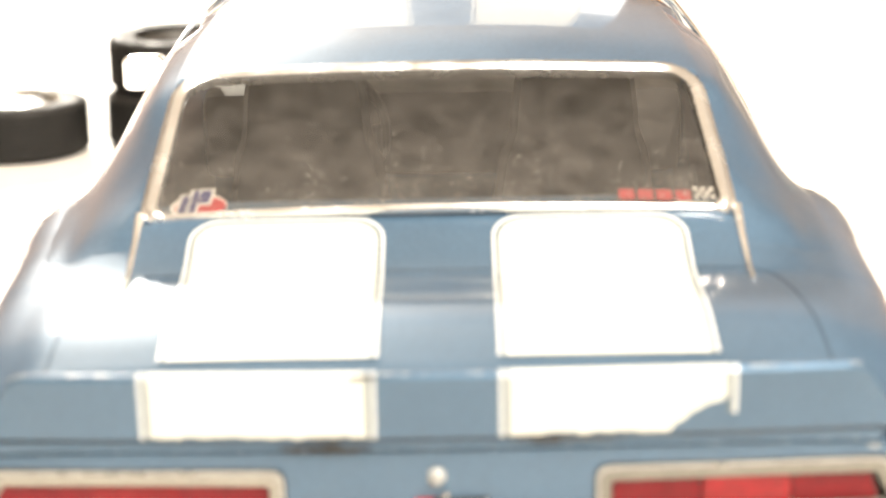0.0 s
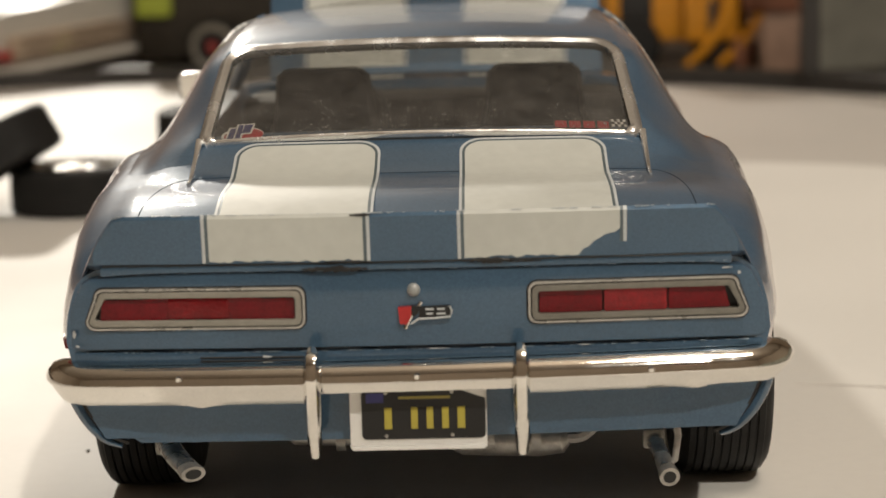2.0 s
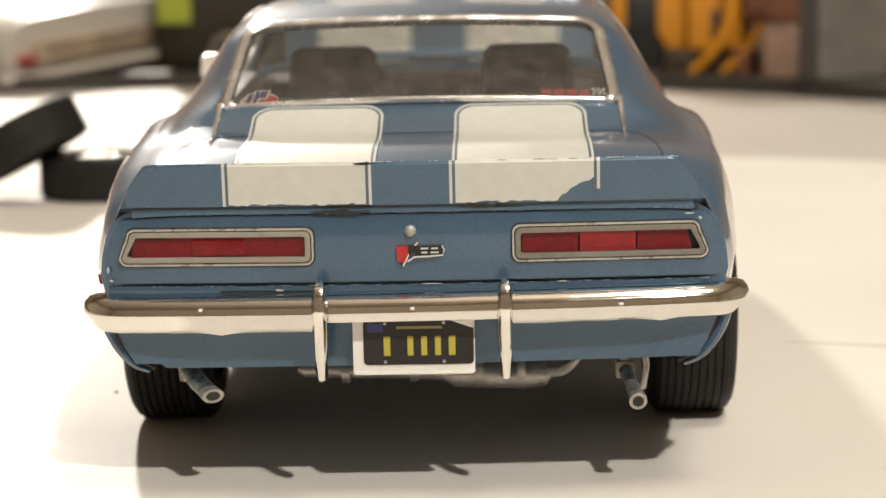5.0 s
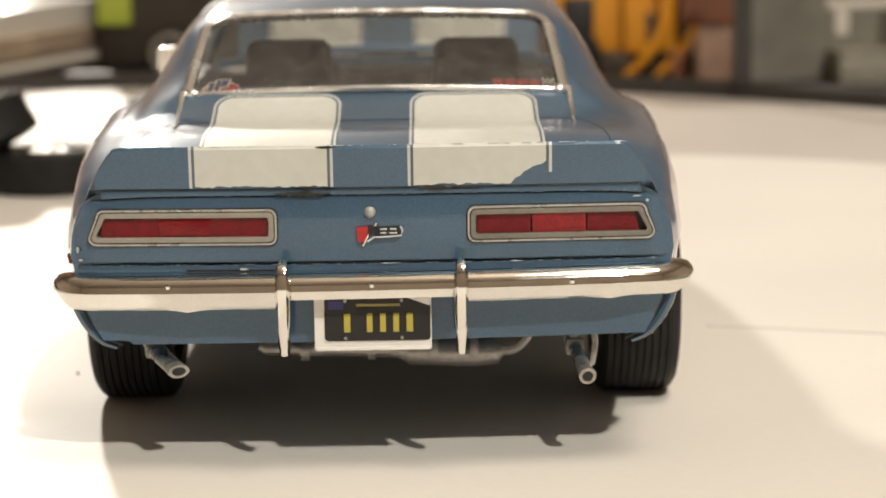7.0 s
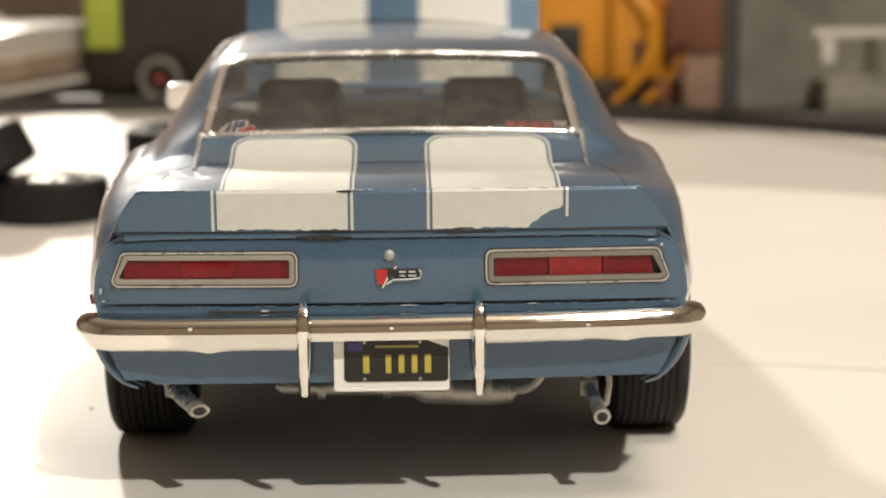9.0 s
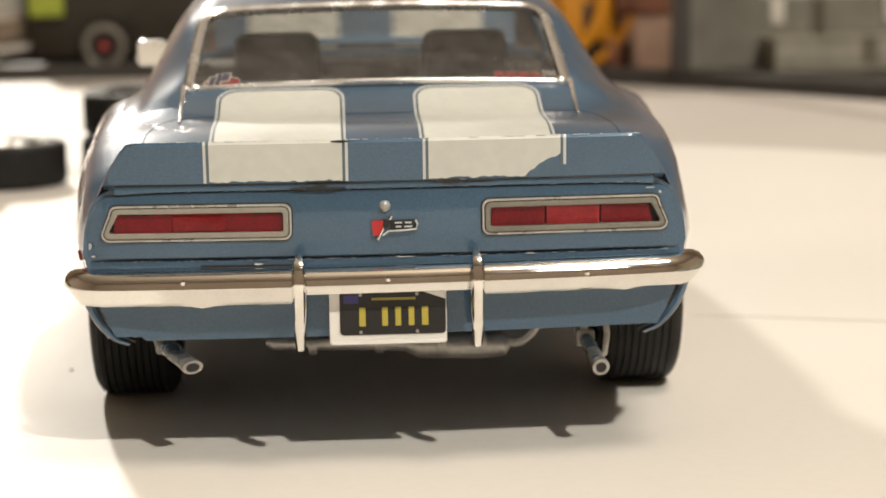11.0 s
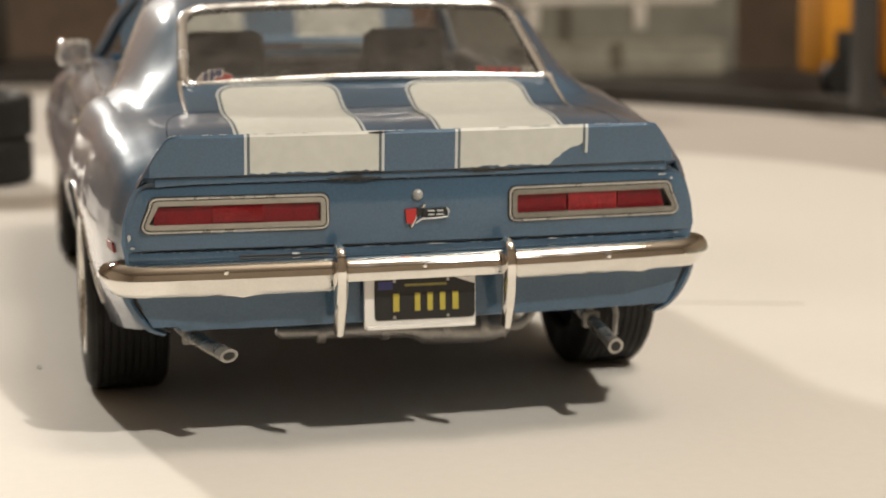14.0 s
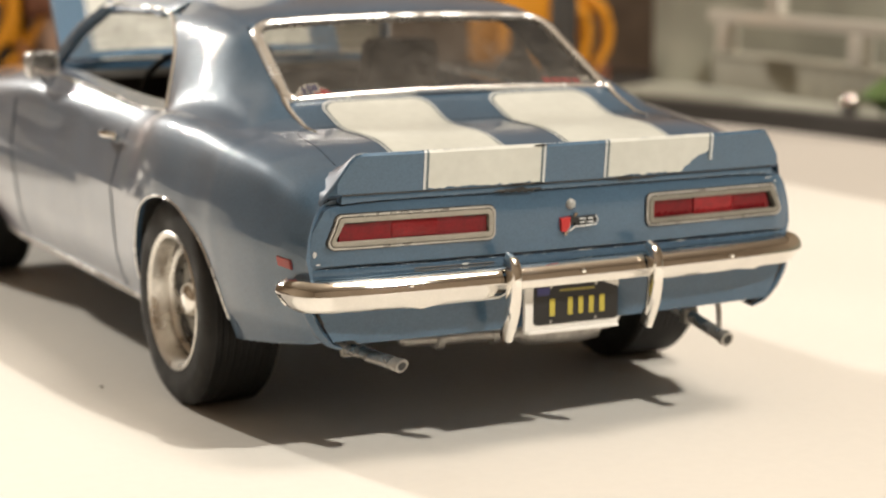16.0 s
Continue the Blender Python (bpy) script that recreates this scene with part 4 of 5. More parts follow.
def wheel(name, r, w, parent, at, side, label, group, capped=True):
    """A ribbed tyre on a deep chrome rim with slots and a hub cap; the axle lies along x, the face looks to side."""
    if parent is None:
        top = thing(name, label, "wheel", at, group)
    else:
        top = new(name)
        top.location = Vector(at) * S
        top.empty_display_size = 0.01
        top.parent = parent
        top.matrix_parent_inverse = parent.matrix_world.inverted()
        tagged(top, label)
        bpy.context.view_layer.update()
    q = []
    q.append((("tyre"), lathe(tyre_profile(r, w), "x", 72), RUBBER, 35))
    h = w / 2
    hub = 0.0 if capped else 0.42
    rim = [(r * 0.60, -h * 0.75), (r * 0.64, h * 0.86), (r * 0.67, h * 0.96), (r * 0.655, h * 0.99), (r * 0.61, h * 0.93), (r * 0.575, h * 0.62), (r * 0.565, h * 0.30), (r * 0.50, h * 0.20)]
    q.append(("rim", lathe([(a, b * side) for a, b in rim], "x", 56), WHEEL_CHROME, 40))
    disc = [(r * 0.57, h * (0.20 + hub)), (r * 0.42, h * (0.34 + hub)), (r * 0.30, h * (0.42 + hub)), (r * 0.20, h * (0.40 + hub)), (r * 0.17, h * (0.30 + hub)), (0, h * (0.30 + hub))]
    q.append(("wheel_disc", lathe([(a, b * side) for a, b in disc], "x", 40), SLOT_STEEL if capped else WHEEL_CHROME, 40))
    if capped:
        lip = [(r * 0.53, h * 0.30), (r * 0.535, h * 0.50), (r * 0.50, h * 0.56), (r * 0.465, h * 0.50), (r * 0.455, h * 0.34)]
        q.append(("trim_ring", lathe([(a, b * side) for a, b in lip], "x", 48), WHEEL_CHROME, 40))
    q.append(("wheel_back", lathe([(r * 0.61, -h * 0.5 * side), (0, -h * 0.5 * side)], "x", 30), BLACK, 40))
    cap = [(r * 0.17, h * 0.30), (r * 0.165, h * 0.52), (r * 0.13, h * 0.62), (r * 0.05, h * 0.66), (0, h * 0.665)]
    if capped:
        q.append(("hub_cap", lathe([(a, b * side) for a, b in cap], "x", 24), CHROME, 40))
    made = []
    for nm, bm, m, ang in q:
        bmesh.ops.translate(bm, verts=bm.verts, vec=Vector(at))
        made.append(part(nm, bm, m, top, angle=ang))
    for k in range(5):
        a = 2 * math.pi * k / 5 + 0.3
        c, s = math.cos(a), math.sin(a)
        y0, z0 = r * 0.36 * c, r * 0.36 * s
        rows = []
        for t in range(14):
            b = 2 * math.pi * t / 14
            u, v = r * 0.075 * math.cos(b), r * 0.145 * math.sin(b)
            rows.append((0, y0 + u * c - v * s, z0 + u * s + v * c))
        bm = grid([[(h * (0.34 + hub) * side, y, z) for _, y, z in rows], [(h * (0.43 + hub) * side, y, z) for _, y, z in rows]], close_u=True, cap=True)
        bmesh.ops.translate(bm, verts=bm.verts, vec=Vector(at))
        part("rim_slot", bm, BLACK, top)
    return top


for y, r, w, xo in ((AXLE_R, TYRE, 0.264, 0.937), (AXLE_F, 0.325, 0.24, 0.91)):
    for s in (-1, 1):
        wheel("wheel", r, w, car, (s * (xo - w / 2) + 0.015, y, r), s, "wide ribbed black tyre on a chrome rim", "")

# ---- inside ----
for s in (-1, 1):
    x = s * 0.34
    seat = part("seat", box((x - 0.24, 1.75, 0.40), (x + 0.24, 2.25, 0.58)), CABIN, car, "black bucket seat", bevel=0.05)
    back = grid([[(x + a * w, y + b, z) for a, b in ((-1, 0), (-0.9, -0.06), (0, -0.09), (0.9, -0.06), (1, 0), (0.8, 0.06), (0, 0.05), (-0.8, 0.06))] for z, y, w in ((0.55, 1.98, 0.22), (0.75, 1.92, 0.21), (0.88, 1.88, 0.19), (0.95, 1.86, 0.165), (1.05, 1.85, 0.155), (1.085, 1.85, 0.150), (1.105, 1.85, 0.125))], close_u=True, cap=True)
    part("seat_back", back, CABIN, seat, bevel=0.0)
part("rear_bench", box((-0.62, 1.02, 0.40), (0.62, 1.45, 0.60)), CABIN, car, bevel=0.05)
part("parcel_shelf", box((-0.66, 0.78, 0.86), (0.66, 1.25, 0.90)), CABIN, car, bevel=0.02)
part("dashboard", box((-0.68, 2.45, 0.70), (0.68, 2.80, 0.95)), CABIN, car, bevel=0.04)
part("steering_wheel", lathe([(0.185 + 0.014 * math.cos(a), 0.014 * math.sin(a)) for a in [2 * math.pi * k / 8 for k in range(9)]], "y", 32, at=(-0.34, 2.36, 0.85)), BLACK, car)
part("steering_spoke", box((-0.51, 2.355, 0.84), (-0.17, 2.37, 0.87)), BLACK, car)
part("headlining", box((-0.50, 1.45, 1.216), (0.50, 2.42, 1.224)), CABIN, car)

# ---- raised hood with stripes ----
HINGE, TILT, LONG = Vector((0, 3.02, 0.975)), radians(58), 1.30


def hood_point(x, f, lift=0.0):
    along = Vector((0, math.cos(TILT), math.sin(TILT)))
    out = Vector((0, -math.sin(TILT), math.cos(TILT)))
    bow = 0.03 * (1 - (x / 0.64) ** 2) + 0.02 * math.sin(math.pi * f)
    return HINGE + Vector((x, 0, 0)) + along * LONG * f + out * (bow + lift)


hood_rows = [[hood_point(-0.63 + 1.26 * i / 20, j / 16) for i in range(21)] + [hood_point(0.63 - 1.26 * i / 20, j / 16, -0.03) for i in range(21)] for j in range(17)]
hood = part("hood", grid(hood_rows, close_u=True, cap=True), BLUE, car, "raised blue hood with two white stripes")
for s in (-1, 1):
    for a, b, m, l in ((0.105, 0.500, PIN, 0.002), (0.113, 0.492, DKBLUE, 0.003), (0.121, 0.484, CREAM, 0.004)):
        part("hood_stripe", grid([[hood_point(s * (a + (b - a) * i / 6), 0.02 + 0.96 * j / 12, l) for i in range(7)] for j in range(13)]), m, hood)

for s in (-1, 1):
    cx = [(s * x, y) for x, y in rounded(0.121, 2.885, 0.484, 3.04, 0.005, 2)]
    deck_decal("cowl_stripe", cx, CREAM, 0.004)

# ---- flank details ----
def flank(y, z):
    """The body's half width at (y, z)."""
    h = half(y)
    for p, q in zip(h, h[1:]):
        if p[1] <= z <= q[1]:
            return p[0] + (q[0] - p[0]) * (z - p[1]) / max(1e-6, q[1] - p[1])
    return h[10][0]


for s in (-1, 1):
    for y, r in ((AXLE_R, 0.40), (AXLE_F, 0.38)):
        pts = []
        for k in range(31):
            a = radians(4 + 172 * k / 30)
            yy, zz = y + (r - 0.002) * math.cos(a), 0.325 + (r - 0.002) * 0.91 * math.sin(a)
            pts.append((s * (flank(yy, max(zz, 0.33)) + 0.001), yy, zz))
        part("arch_moulding", tube(pts, 0.004, 6), FOIL, car)
    for y in (1.58, 2.80):
        pts = [(s * (flank(y + 0.02 * (z - 0.6), z) + 0.0008), y + 0.02 * (z - 0.6), z) for z in [0.29 + 0.05 * k for k in range(13)]]
        part("door_gap", tube(pts, 0.0026, 5), DKBLUE, car, "dark door gap")
    pts = [(s * (flank(y, 0.265) + 0.001), y, 0.265) for y in [1.40 + 0.1 * k for k in range(19)]]
    part("sill_moulding", tube(pts, 0.009, 6), FOIL, car)
    handle = part("door_handle", tube(spline([(s * 0.861, 1.66, 0.812), (s * 0.889, 1.68, 0.812), (s * 0.889, 1.74, 0.812), (s * 0.861, 1.76, 0.812)], 4), 0.011, 8), CHROME, car, "chrome door handle")
    part("handle_button", lathe([(0, 0.012), (0.012, 0.010), (0.014, 0)], "x", 12, at=(s * 0.874 - (0.0 if s > 0 else 0.012), 1.61, 0.812)), CHROME, handle)
    if s > 0:
        continue
    corners = ((0.092, 0.580), (0.160, 0.584), (0.160, 0.612), (0.092, 0.608))
    part("side_marker", grid([[(s * (flank(y, z) + d), y, z) for y, z in corners] for d in (-0.02, 0.005)], close_u=True, cap=True), MARKER, car, "small dull red side marker lamp", smooth=False, bevel=0.002)
    m = s * 0.850
    mirror = part("door_mirror", grid([[(m + a * w, y, 0.995 + b * w * 0.80) for a, b in rounded(-1, -1, 1, 1, 0.45, 4)] for y, w in ((2.545, 0.060), (2.56, 0.066), (2.62, 0.060), (2.66, 0.038), (2.67, 0.016))], close_u=True, cap=True), FOIL, car, "square chrome door mirror")
    part("mirror_stalk", tube([(s * 0.82, 2.62, 0.925), (s * 0.845, 2.61, 0.935), (s * 0.860, 2.60, 0.960)], 0.011, 8), FOIL, mirror)
    part("mirror_glass", slab([(m + a * 0.049, 0.995 + b * 0.039) for a, b in rounded(-1, -1, 1, 1, 0.4, 4)], 2.542, 2.546), CHROME, mirror)

# trunk lid gap
def gap_line(pts, r=0.0038, lift=0.0):
    fine = spline([(x, y, 0) for x, y in pts], 6)
    return tube([(p.x, p.y, skin(p.x, p.y) + lift) for p in fine], r, 5)


part("trunk_gap", gap_line([(-0.60, 0.565), (-0.4, 0.57), (0, 0.572), (0.4, 0.57), (0.60, 0.565)], 0.0026, -0.0014), GAP, car, "thin dark trunk lid gap")
for s in (-1, 1):
    part("trunk_gap", gap_line([(s * 0.60, 0.565), (s * 0.640, 0.545), (s * 0.665, 0.48), (s * 0.680, 0.38), (s * 0.690, 0.26), (s * 0.695, 0.15)], 0.0026, -0.0014), GAP, car, "thin dark trunk lid gap")


# stickers on the rear window
def sticker(name, outline, mtl, lift, parent=car, label=""):
    bm = bmesh.new()
    bm.faces.new([bm.verts.new(on_pane(u, v, lift - 0.008)) for u, v in outline])
    bmesh.ops.recalc_face_normals(bm, faces=bm.faces)
    return part(name, bm, mtl, parent, label)


def oval(cu, cv, ru, rv, n=24):
    return [(cu + ru * math.cos(2 * math.pi * k / n), cv + rv * math.sin(2 * math.pi * k / n)) for k in range(n)]


st = sticker("oval_sticker", oval(0.083, 0.085, 0.050, 0.080), PAPER, 0.0040, car, "white edged red oval sticker with dark blue bars")
sticker("oval_field", oval(0.086, 0.080, 0.046, 0.068), DECAL_RED, 0.0050, st)
for k, (u0, u1, v0, v1) in enumerate(((0.048, 0.062, 0.03, 0.155), (0.066, 0.078, 0.03, 0.185), (0.080, 0.100, 0.10, 0.185))):
    sticker("bar_edge", [(u0 - 0.005, v0 - 0.012), (u1 + 0.004, v0 - 0.012), (u1 + 0.008, v1 + 0.012), (u0 - 0.001, v1 + 0.012)], PAPER, 0.0056, st)
    sticker("blue_bar", [(u0, v0), (u1, v0), (u1 + 0.004, v1), (u0 + 0.004, v1)], DECAL_BLUE, 0.0064, st)
st = sticker("red_sticker", [(0.812, 0.060), (0.944, 0.060), (0.944, 0.150), (0.812, 0.150)], NEAR_BLACK, 0.0036, car, "red bar sticker with a small checker patch")
for k in range(4):
    u = 0.814 + 0.033 * k
    sticker("red_bar", [(u, 0.070), (u + 0.027, 0.070), (u + 0.028, 0.140), (u + 0.001, 0.140)], DECAL_RED, 0.0046, st)
for i in range(5):
    for j in range(3):
        if (i + j) % 2 == 0:
            u, v = 0.947 + 0.007 * i, 0.085 + 0.026 * j
            sticker("checker", [(u, v), (u + 0.007, v), (u + 0.007, v + 0.026), (u, v + 0.026)], PAPER, 0.0050, st)
sticker("white_bar", [(0.912, 0.035), (0.972, 0.035), (0.972, 0.062), (0.912, 0.062)], PAPER, 0.0050, st)

# a thin engraved panel under the lamps
for z in (0.566, 0.574):
    part("panel_slot", tube([(x, tail_y(x) + 0.0155, z) for x in [-0.52 + 0.026 * k for k in range(11)]], 0.0026, 5), NEAR_BLACK, car, "thin dark engraved line")

# chips in the paint along the tail's edges
for x, z, w, h in ((-0.826, 0.632, 0.010, 0.026), (-0.818, 0.604, 0.016, 0.006), (0.60, 0.796, 0.004, 0.012), (0.68, 0.798, 0.05, 0.004), (0.40, 0.590, 0.03, 0.004), (0.05, 0.590, 0.06, 0.003), (-0.36, 0.577, 0.03, 0.006), (0.74, 0.765, 0.03, 0.006), (0.77, 0.752, 0.012, 0.010)):
    o = [(x + w * rng.uniform(0.6, 1.1) * math.cos(t) * 0.5, z + h * rng.uniform(0.6, 1.1) * math.sin(t) * 0.5) for t in [2 * math.pi * k / 9 for k in range(9)]]
    bm = bmesh.new()
    bm.faces.new([bm.verts.new((a, tail_y(a) + 0.0095, b)) for a, b in o])
    part("paint_chip", bm, PIN, car, "pale paint chip")


def edge_spots(path, count, long, thick, mtl, label):
    """Short, uneven spots strung along an edge."""
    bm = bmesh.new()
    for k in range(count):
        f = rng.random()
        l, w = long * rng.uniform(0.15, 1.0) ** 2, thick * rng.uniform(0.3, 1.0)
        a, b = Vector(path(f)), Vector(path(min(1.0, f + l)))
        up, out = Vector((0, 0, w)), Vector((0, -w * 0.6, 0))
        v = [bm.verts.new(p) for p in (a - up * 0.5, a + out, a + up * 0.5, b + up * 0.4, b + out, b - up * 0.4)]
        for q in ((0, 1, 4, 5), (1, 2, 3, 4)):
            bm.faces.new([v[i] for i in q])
    return part("edge_spots", bm, mtl, car, label)


def spoiler_edge(f):
    x = -0.72 + 1.44 * f
    r = spoiler_row(x)[3]
    return (r[0], r[1] - 0.004, r[2] + 0.0005)


# the pale spots are wear mixed with painted sparkle of the sharp edges
edge_spots(spoiler_edge, 70, 0.018, 0.003, PALE_GLINT, "pale wear and painted glints along the spoiler's lip")
edge_spots(lambda f: (-0.80 + 1.6 * f, tail_y(-0.80 + 1.6 * f) + 0.0145, 0.5885), 110, 0.012, 0.004, WEAR_GLINT, "pale wear and painted glints along the tail's ledge")
edge_spots(lambda f: (-0.80 + 1.6 * f, tail_y(-0.80 + 1.6 * f) + 0.0105, 0.5955), 40, 0.03, 0.002, NEAR_BLACK, "dark spots under the tail panel")
edge_spots(lambda f: (-0.74 + 1.48 * f, tail_y(-0.74 + 1.48 * f) + 0.0015, 0.8025), 14, 0.03, 0.003, NEAR_BLACK, "dark spots under the spoiler")
edge_spots(lambda f: (-0.74 + 1.48 * f, tail_y(-0.74 + 1.48 * f) + 0.003, 0.7835), 60, 0.012, 0.002, WEAR_GLINT, "pale wear and painted glints on the panel's lip")
# ---- loose wheels beside the car ----
def laid(ob, at, tilt, turn):
    """Turn a wheel thing built at the origin and set it down."""
    ob.matrix_world = Matrix.Translation(Vector(at) * S) @ Matrix.Rotation(radians(turn), 4, "Z") @ Matrix.Rotation(radians(tilt), 4, "Y")


spare = wheel("spare_wheel", 0.35, 0.255, None, (0, 0, 0), 1, "black tyre on a chrome rim lying flat on the board", "loose wheels", False)
laid(spare, (-2.04, 6.30, 0.1275), -90, 20)
w2 = copy_thing(spare, Matrix.Identity(4))
laid(w2, (-1.28, 6.52, 0.1275), -90, 75)
w3 = copy_thing(spare, Matrix.Identity(4))
laid(w3, (-2.44, 6.20, 0.34), -118, -8)
tagged(w3, "black tyre on a chrome rim leaning on another wheel")
w4 = copy_thing(spare, Matrix.Identity(4))
laid(w4, (-1.27, 6.58, 0.386), 88, 100)
tagged(w4, "black tyre on a chrome rim stacked on another wheel")

# ---- display shelf behind the table ----
SHELF = grain(mat("dark_shelf_frame", (0.035, 0.032, 0.030), 0.5), 20, 0.2, 0.1)
SHELF_IN = grain(mat("brown_shelf_back", (0.12, 0.085, 0.06), 0.7), 12, 0.45, 0, 0, 5)
SHELF_GREY = grain(mat("grey_shelf_back", (0.175, 0.17, 0.14), 0.7), 9, 0.5, 0, 0, 4)
LINING = grain(mat("pale_grey_lining", (0.38, 0.385, 0.33), 0.7), 9, 0.4, 0, 0, 4)
OFFWHITE = grain(mat("cream_enamel", (0.58, 0.55, 0.495), 0.3, 0, 0.5), 30, 0.06)
ORANGE = grain(mat("orange_yellow_plastic", (0.60, 0.25, 0.013), 0.4), 40, 0.15)
LIME = mat("lime_green_card", (0.36, 0.42, 0.05), 0.6)
CARD = grain(mat("brown_card", (0.27, 0.17, 0.12), 0.7), 25, 0.35)
RUST = grain(mat("red_brown_card", (0.16, 0.06, 0.03), 0.7), 25, 0.3)
WALL = grain(mat("beige_wall_paint", (0.43, 0.36, 0.285), 0.9), 3, 0.04)
CEIL = grain(mat("ceiling_paint", (0.41, 0.36, 0.30), 0.9), 3, 0.03)

FRONT = spline([(-20, 6, 0), (-14, 11, 0), (-9, 14, 0), (-4.5, 15.5, 0), (-1, 15.6, 0), (2.0, 14.2, 0), (4.1, 12.2, 0), (5.6, 10.2, 0), (6.5, 8.0, 0), (6.9, 5, 0), (7.0, 0, 0), (7.0, -8, 0)], 6)


def along_front(profile, lo=0, hi=67):
    """Sweep a profile of (depth behind the front, height) along the shelf's curved front."""
    rows = []
    for i, p in list(enumerate(FRONT))[lo:hi]:
        d = (FRONT[min(i + 1, len(FRONT) - 1)] - FRONT[max(i - 1, 0)]).normalized()
        n = Vector((-d.y, d.x, 0))
        rows.append([(p.x + n.x * a, p.y + n.y * a, z) for a, z in profile])
    return grid(rows, close_u=True, cap=True)


shelf = thing("display_shelf", "dark display shelf holding other models behind the table", "shelf", (0, 16, -0.15), kind="structure")
part("plinth", along_front([(0, -0.15), (0, -0.005), (0.02, 0.01), (0.16, 0.01), (0.16, -0.15)]), SHELF, shelf)
part("shelf_floor", along_front([(0.16, -0.15), (0.16, -0.13), (4.0, -0.13), (4.0, -0.15)]), SHELF, shelf)
part("shelf_back", along_front([(4.0, -0.15), (4.0, 1.8), (4.1, 1.8), (4.1, -0.15)]), SHELF_IN, shelf)


def post(x, y, w=0.16, label=""):
    p = part("post", box((x - w / 2, y - 0.1, 0.0), (x + w / 2, y + 0.1, 1.6)), SHELF, shelf, label, bevel=0.02)
    return p


post(3.05, 13.35)
post(5.55, 9.4)
part("grey_panel", box((3.35, 15.3, -0.13), (7.6, 15.4, 1.6)), SHELF_GREY, shelf)
part("grey_back", along_front([(2.5, -0.13), (2.5, 1.6), (2.6, 1.6), (2.6, -0.13)], 42), LINING, shelf, "grey green shelf lining")
part("grey_mat", along_front([(1.0, -0.13), (1.0, -0.11), (2.5, -0.11), (2.5, -0.13)], 42), LINING, shelf)

# white bracket rails hung in the grey part
rail = thing("bracket_rail", "white plastic bracket rail hung inside the shelf", "bracket", (4.6, 14.4, 0), group="white rails")
part("rail", box((3.95, 14.0, 0.63), (6.0, 14.1, 0.72)), OFFWHITE, rail, bevel=0.02)
for x in (4.1, 5.2):
    part("leg", box((x - 0.08, 13.98, 0.38), (x + 0.06, 14.12, 0.62)), OFFWHITE, rail, bevel=0.02)
part("upright", box((4.85, 14.02, 0.74), (4.99, 14.08, 1.5)), OFFWHITE, rail, bevel=0.02)
rail = thing("bracket_rail", "white plastic bracket rail hung inside the shelf", "bracket", (7.8, 9.0, 0), group="white rails")
part("rail", box((7.72, 7.4, 0.52), (7.82, 10.5, 0.64)), OFFWHITE, rail, bevel=0.02)
for y in (8.35, 10.25):
    part("leg", box((7.70, y - 0.10, 0.26), (7.84, y + 0.08, 0.52)), OFFWHITE, rail, bevel=0.02)
part("upright", box((7.71, 9.42, 0.64), (7.83, 9.58, 1.5)), OFFWHITE, rail, bevel=0.02)
PALE = grain(mat("pale_grey_card", (0.30, 0.285, 0.235), 0.7), 25, 0.25)
for a, b, h, m in (((4.2, 14.6), (6.3, 15.2), 0.16, PALE), ((8.0, 7.4), (8.3, 10.8), 0.18, PALE)):
    bx = thing("storage_box", "flat pale grey cardboard box inside the shelf", "box", ((a[0] + b[0]) / 2, (a[1] + b[1]) / 2, 0), group="storage boxes")
    part("carton", box((a[0], a[1], -0.13), (b[0], b[1], h)), m, bx, bevel=0.02)
    part("lid", box((a[0] - 0.02, a[1] - 0.02, h), (b[0] + 0.02, b[1] + 0.02, h + 0.04)), m, bx, bevel=0.01)

# white model car in the shelf, seen from its rear corner
TAN = grain(mat("tan_ribbed_panel", (0.40, 0.31, 0.23), 0.5), 40, 0.4)
van = thing("white_model_car", "cream white model car with red tail lamps", "model car", (-4.22, 16.85, -0.12))
T = Matrix.Translation((-4.02, 16.7, -0.12)) @ Matrix.Rotation(radians(56), 4, "Z") @ Matrix.Rotation(radians(-3.5), 4, "Y") @ Matrix.Diagonal((1.32, 1.1, 0.72, 1))


def put(bm):
    bmesh.ops.transform(bm, matrix=T, verts=bm.verts)
    return bm


prof = [(-0.92, 0.22), (-0.97, 0.45), (-0.98, 0.72), (-0.97, 0.95), (-0.82, 1.08), (0, 1.13), (0.82, 1.08), (0.97, 0.95), (0.98, 0.72), (0.97, 0.45), (0.92, 0.22)]
part("body", put(grid([[(x * w, y - (0.10 if z > 0.75 and y < 0.05 else 0), 0.22 + (z - 0.22) * h) for x, z in prof] for y, w, h in ((0, 0.96, 0.98), (0.1, 1, 1), (2.0, 1, 1.02), (4.0, 0.98, 0.95), (4.2, 0.92, 0.85))], close_u=True, cap=True)), OFFWHITE, van, bevel=0.0)
cabp = [(-0.80, 1.05), (-0.70, 1.50), (-0.6, 1.58), (0.6, 1.58), (0.70, 1.50), (0.80, 1.05)]
part("cabin_roof", put(grid([[(x, y, 1.05 + (z - 1.05) * h) for x, z in cabp] for y, h in ((1.0, 0.15), (1.5, 1.0), (2.5, 1.0), (3.1, 0.1))], close_u=True, cap=True)), OFFWHITE, van)
part("rear_panel", put(box((-0.70, -0.10, 0.36), (0.70, 0.05, 0.70))), TAN, van, "brown textured rear panel", bevel=0.01)
for z in (0.42, 0.53, 0.64):
    part("panel_bar", put(tube([(-0.66, -0.105, z), (0.66, -0.105, z)], 0.014, 6)), CHROME, van)
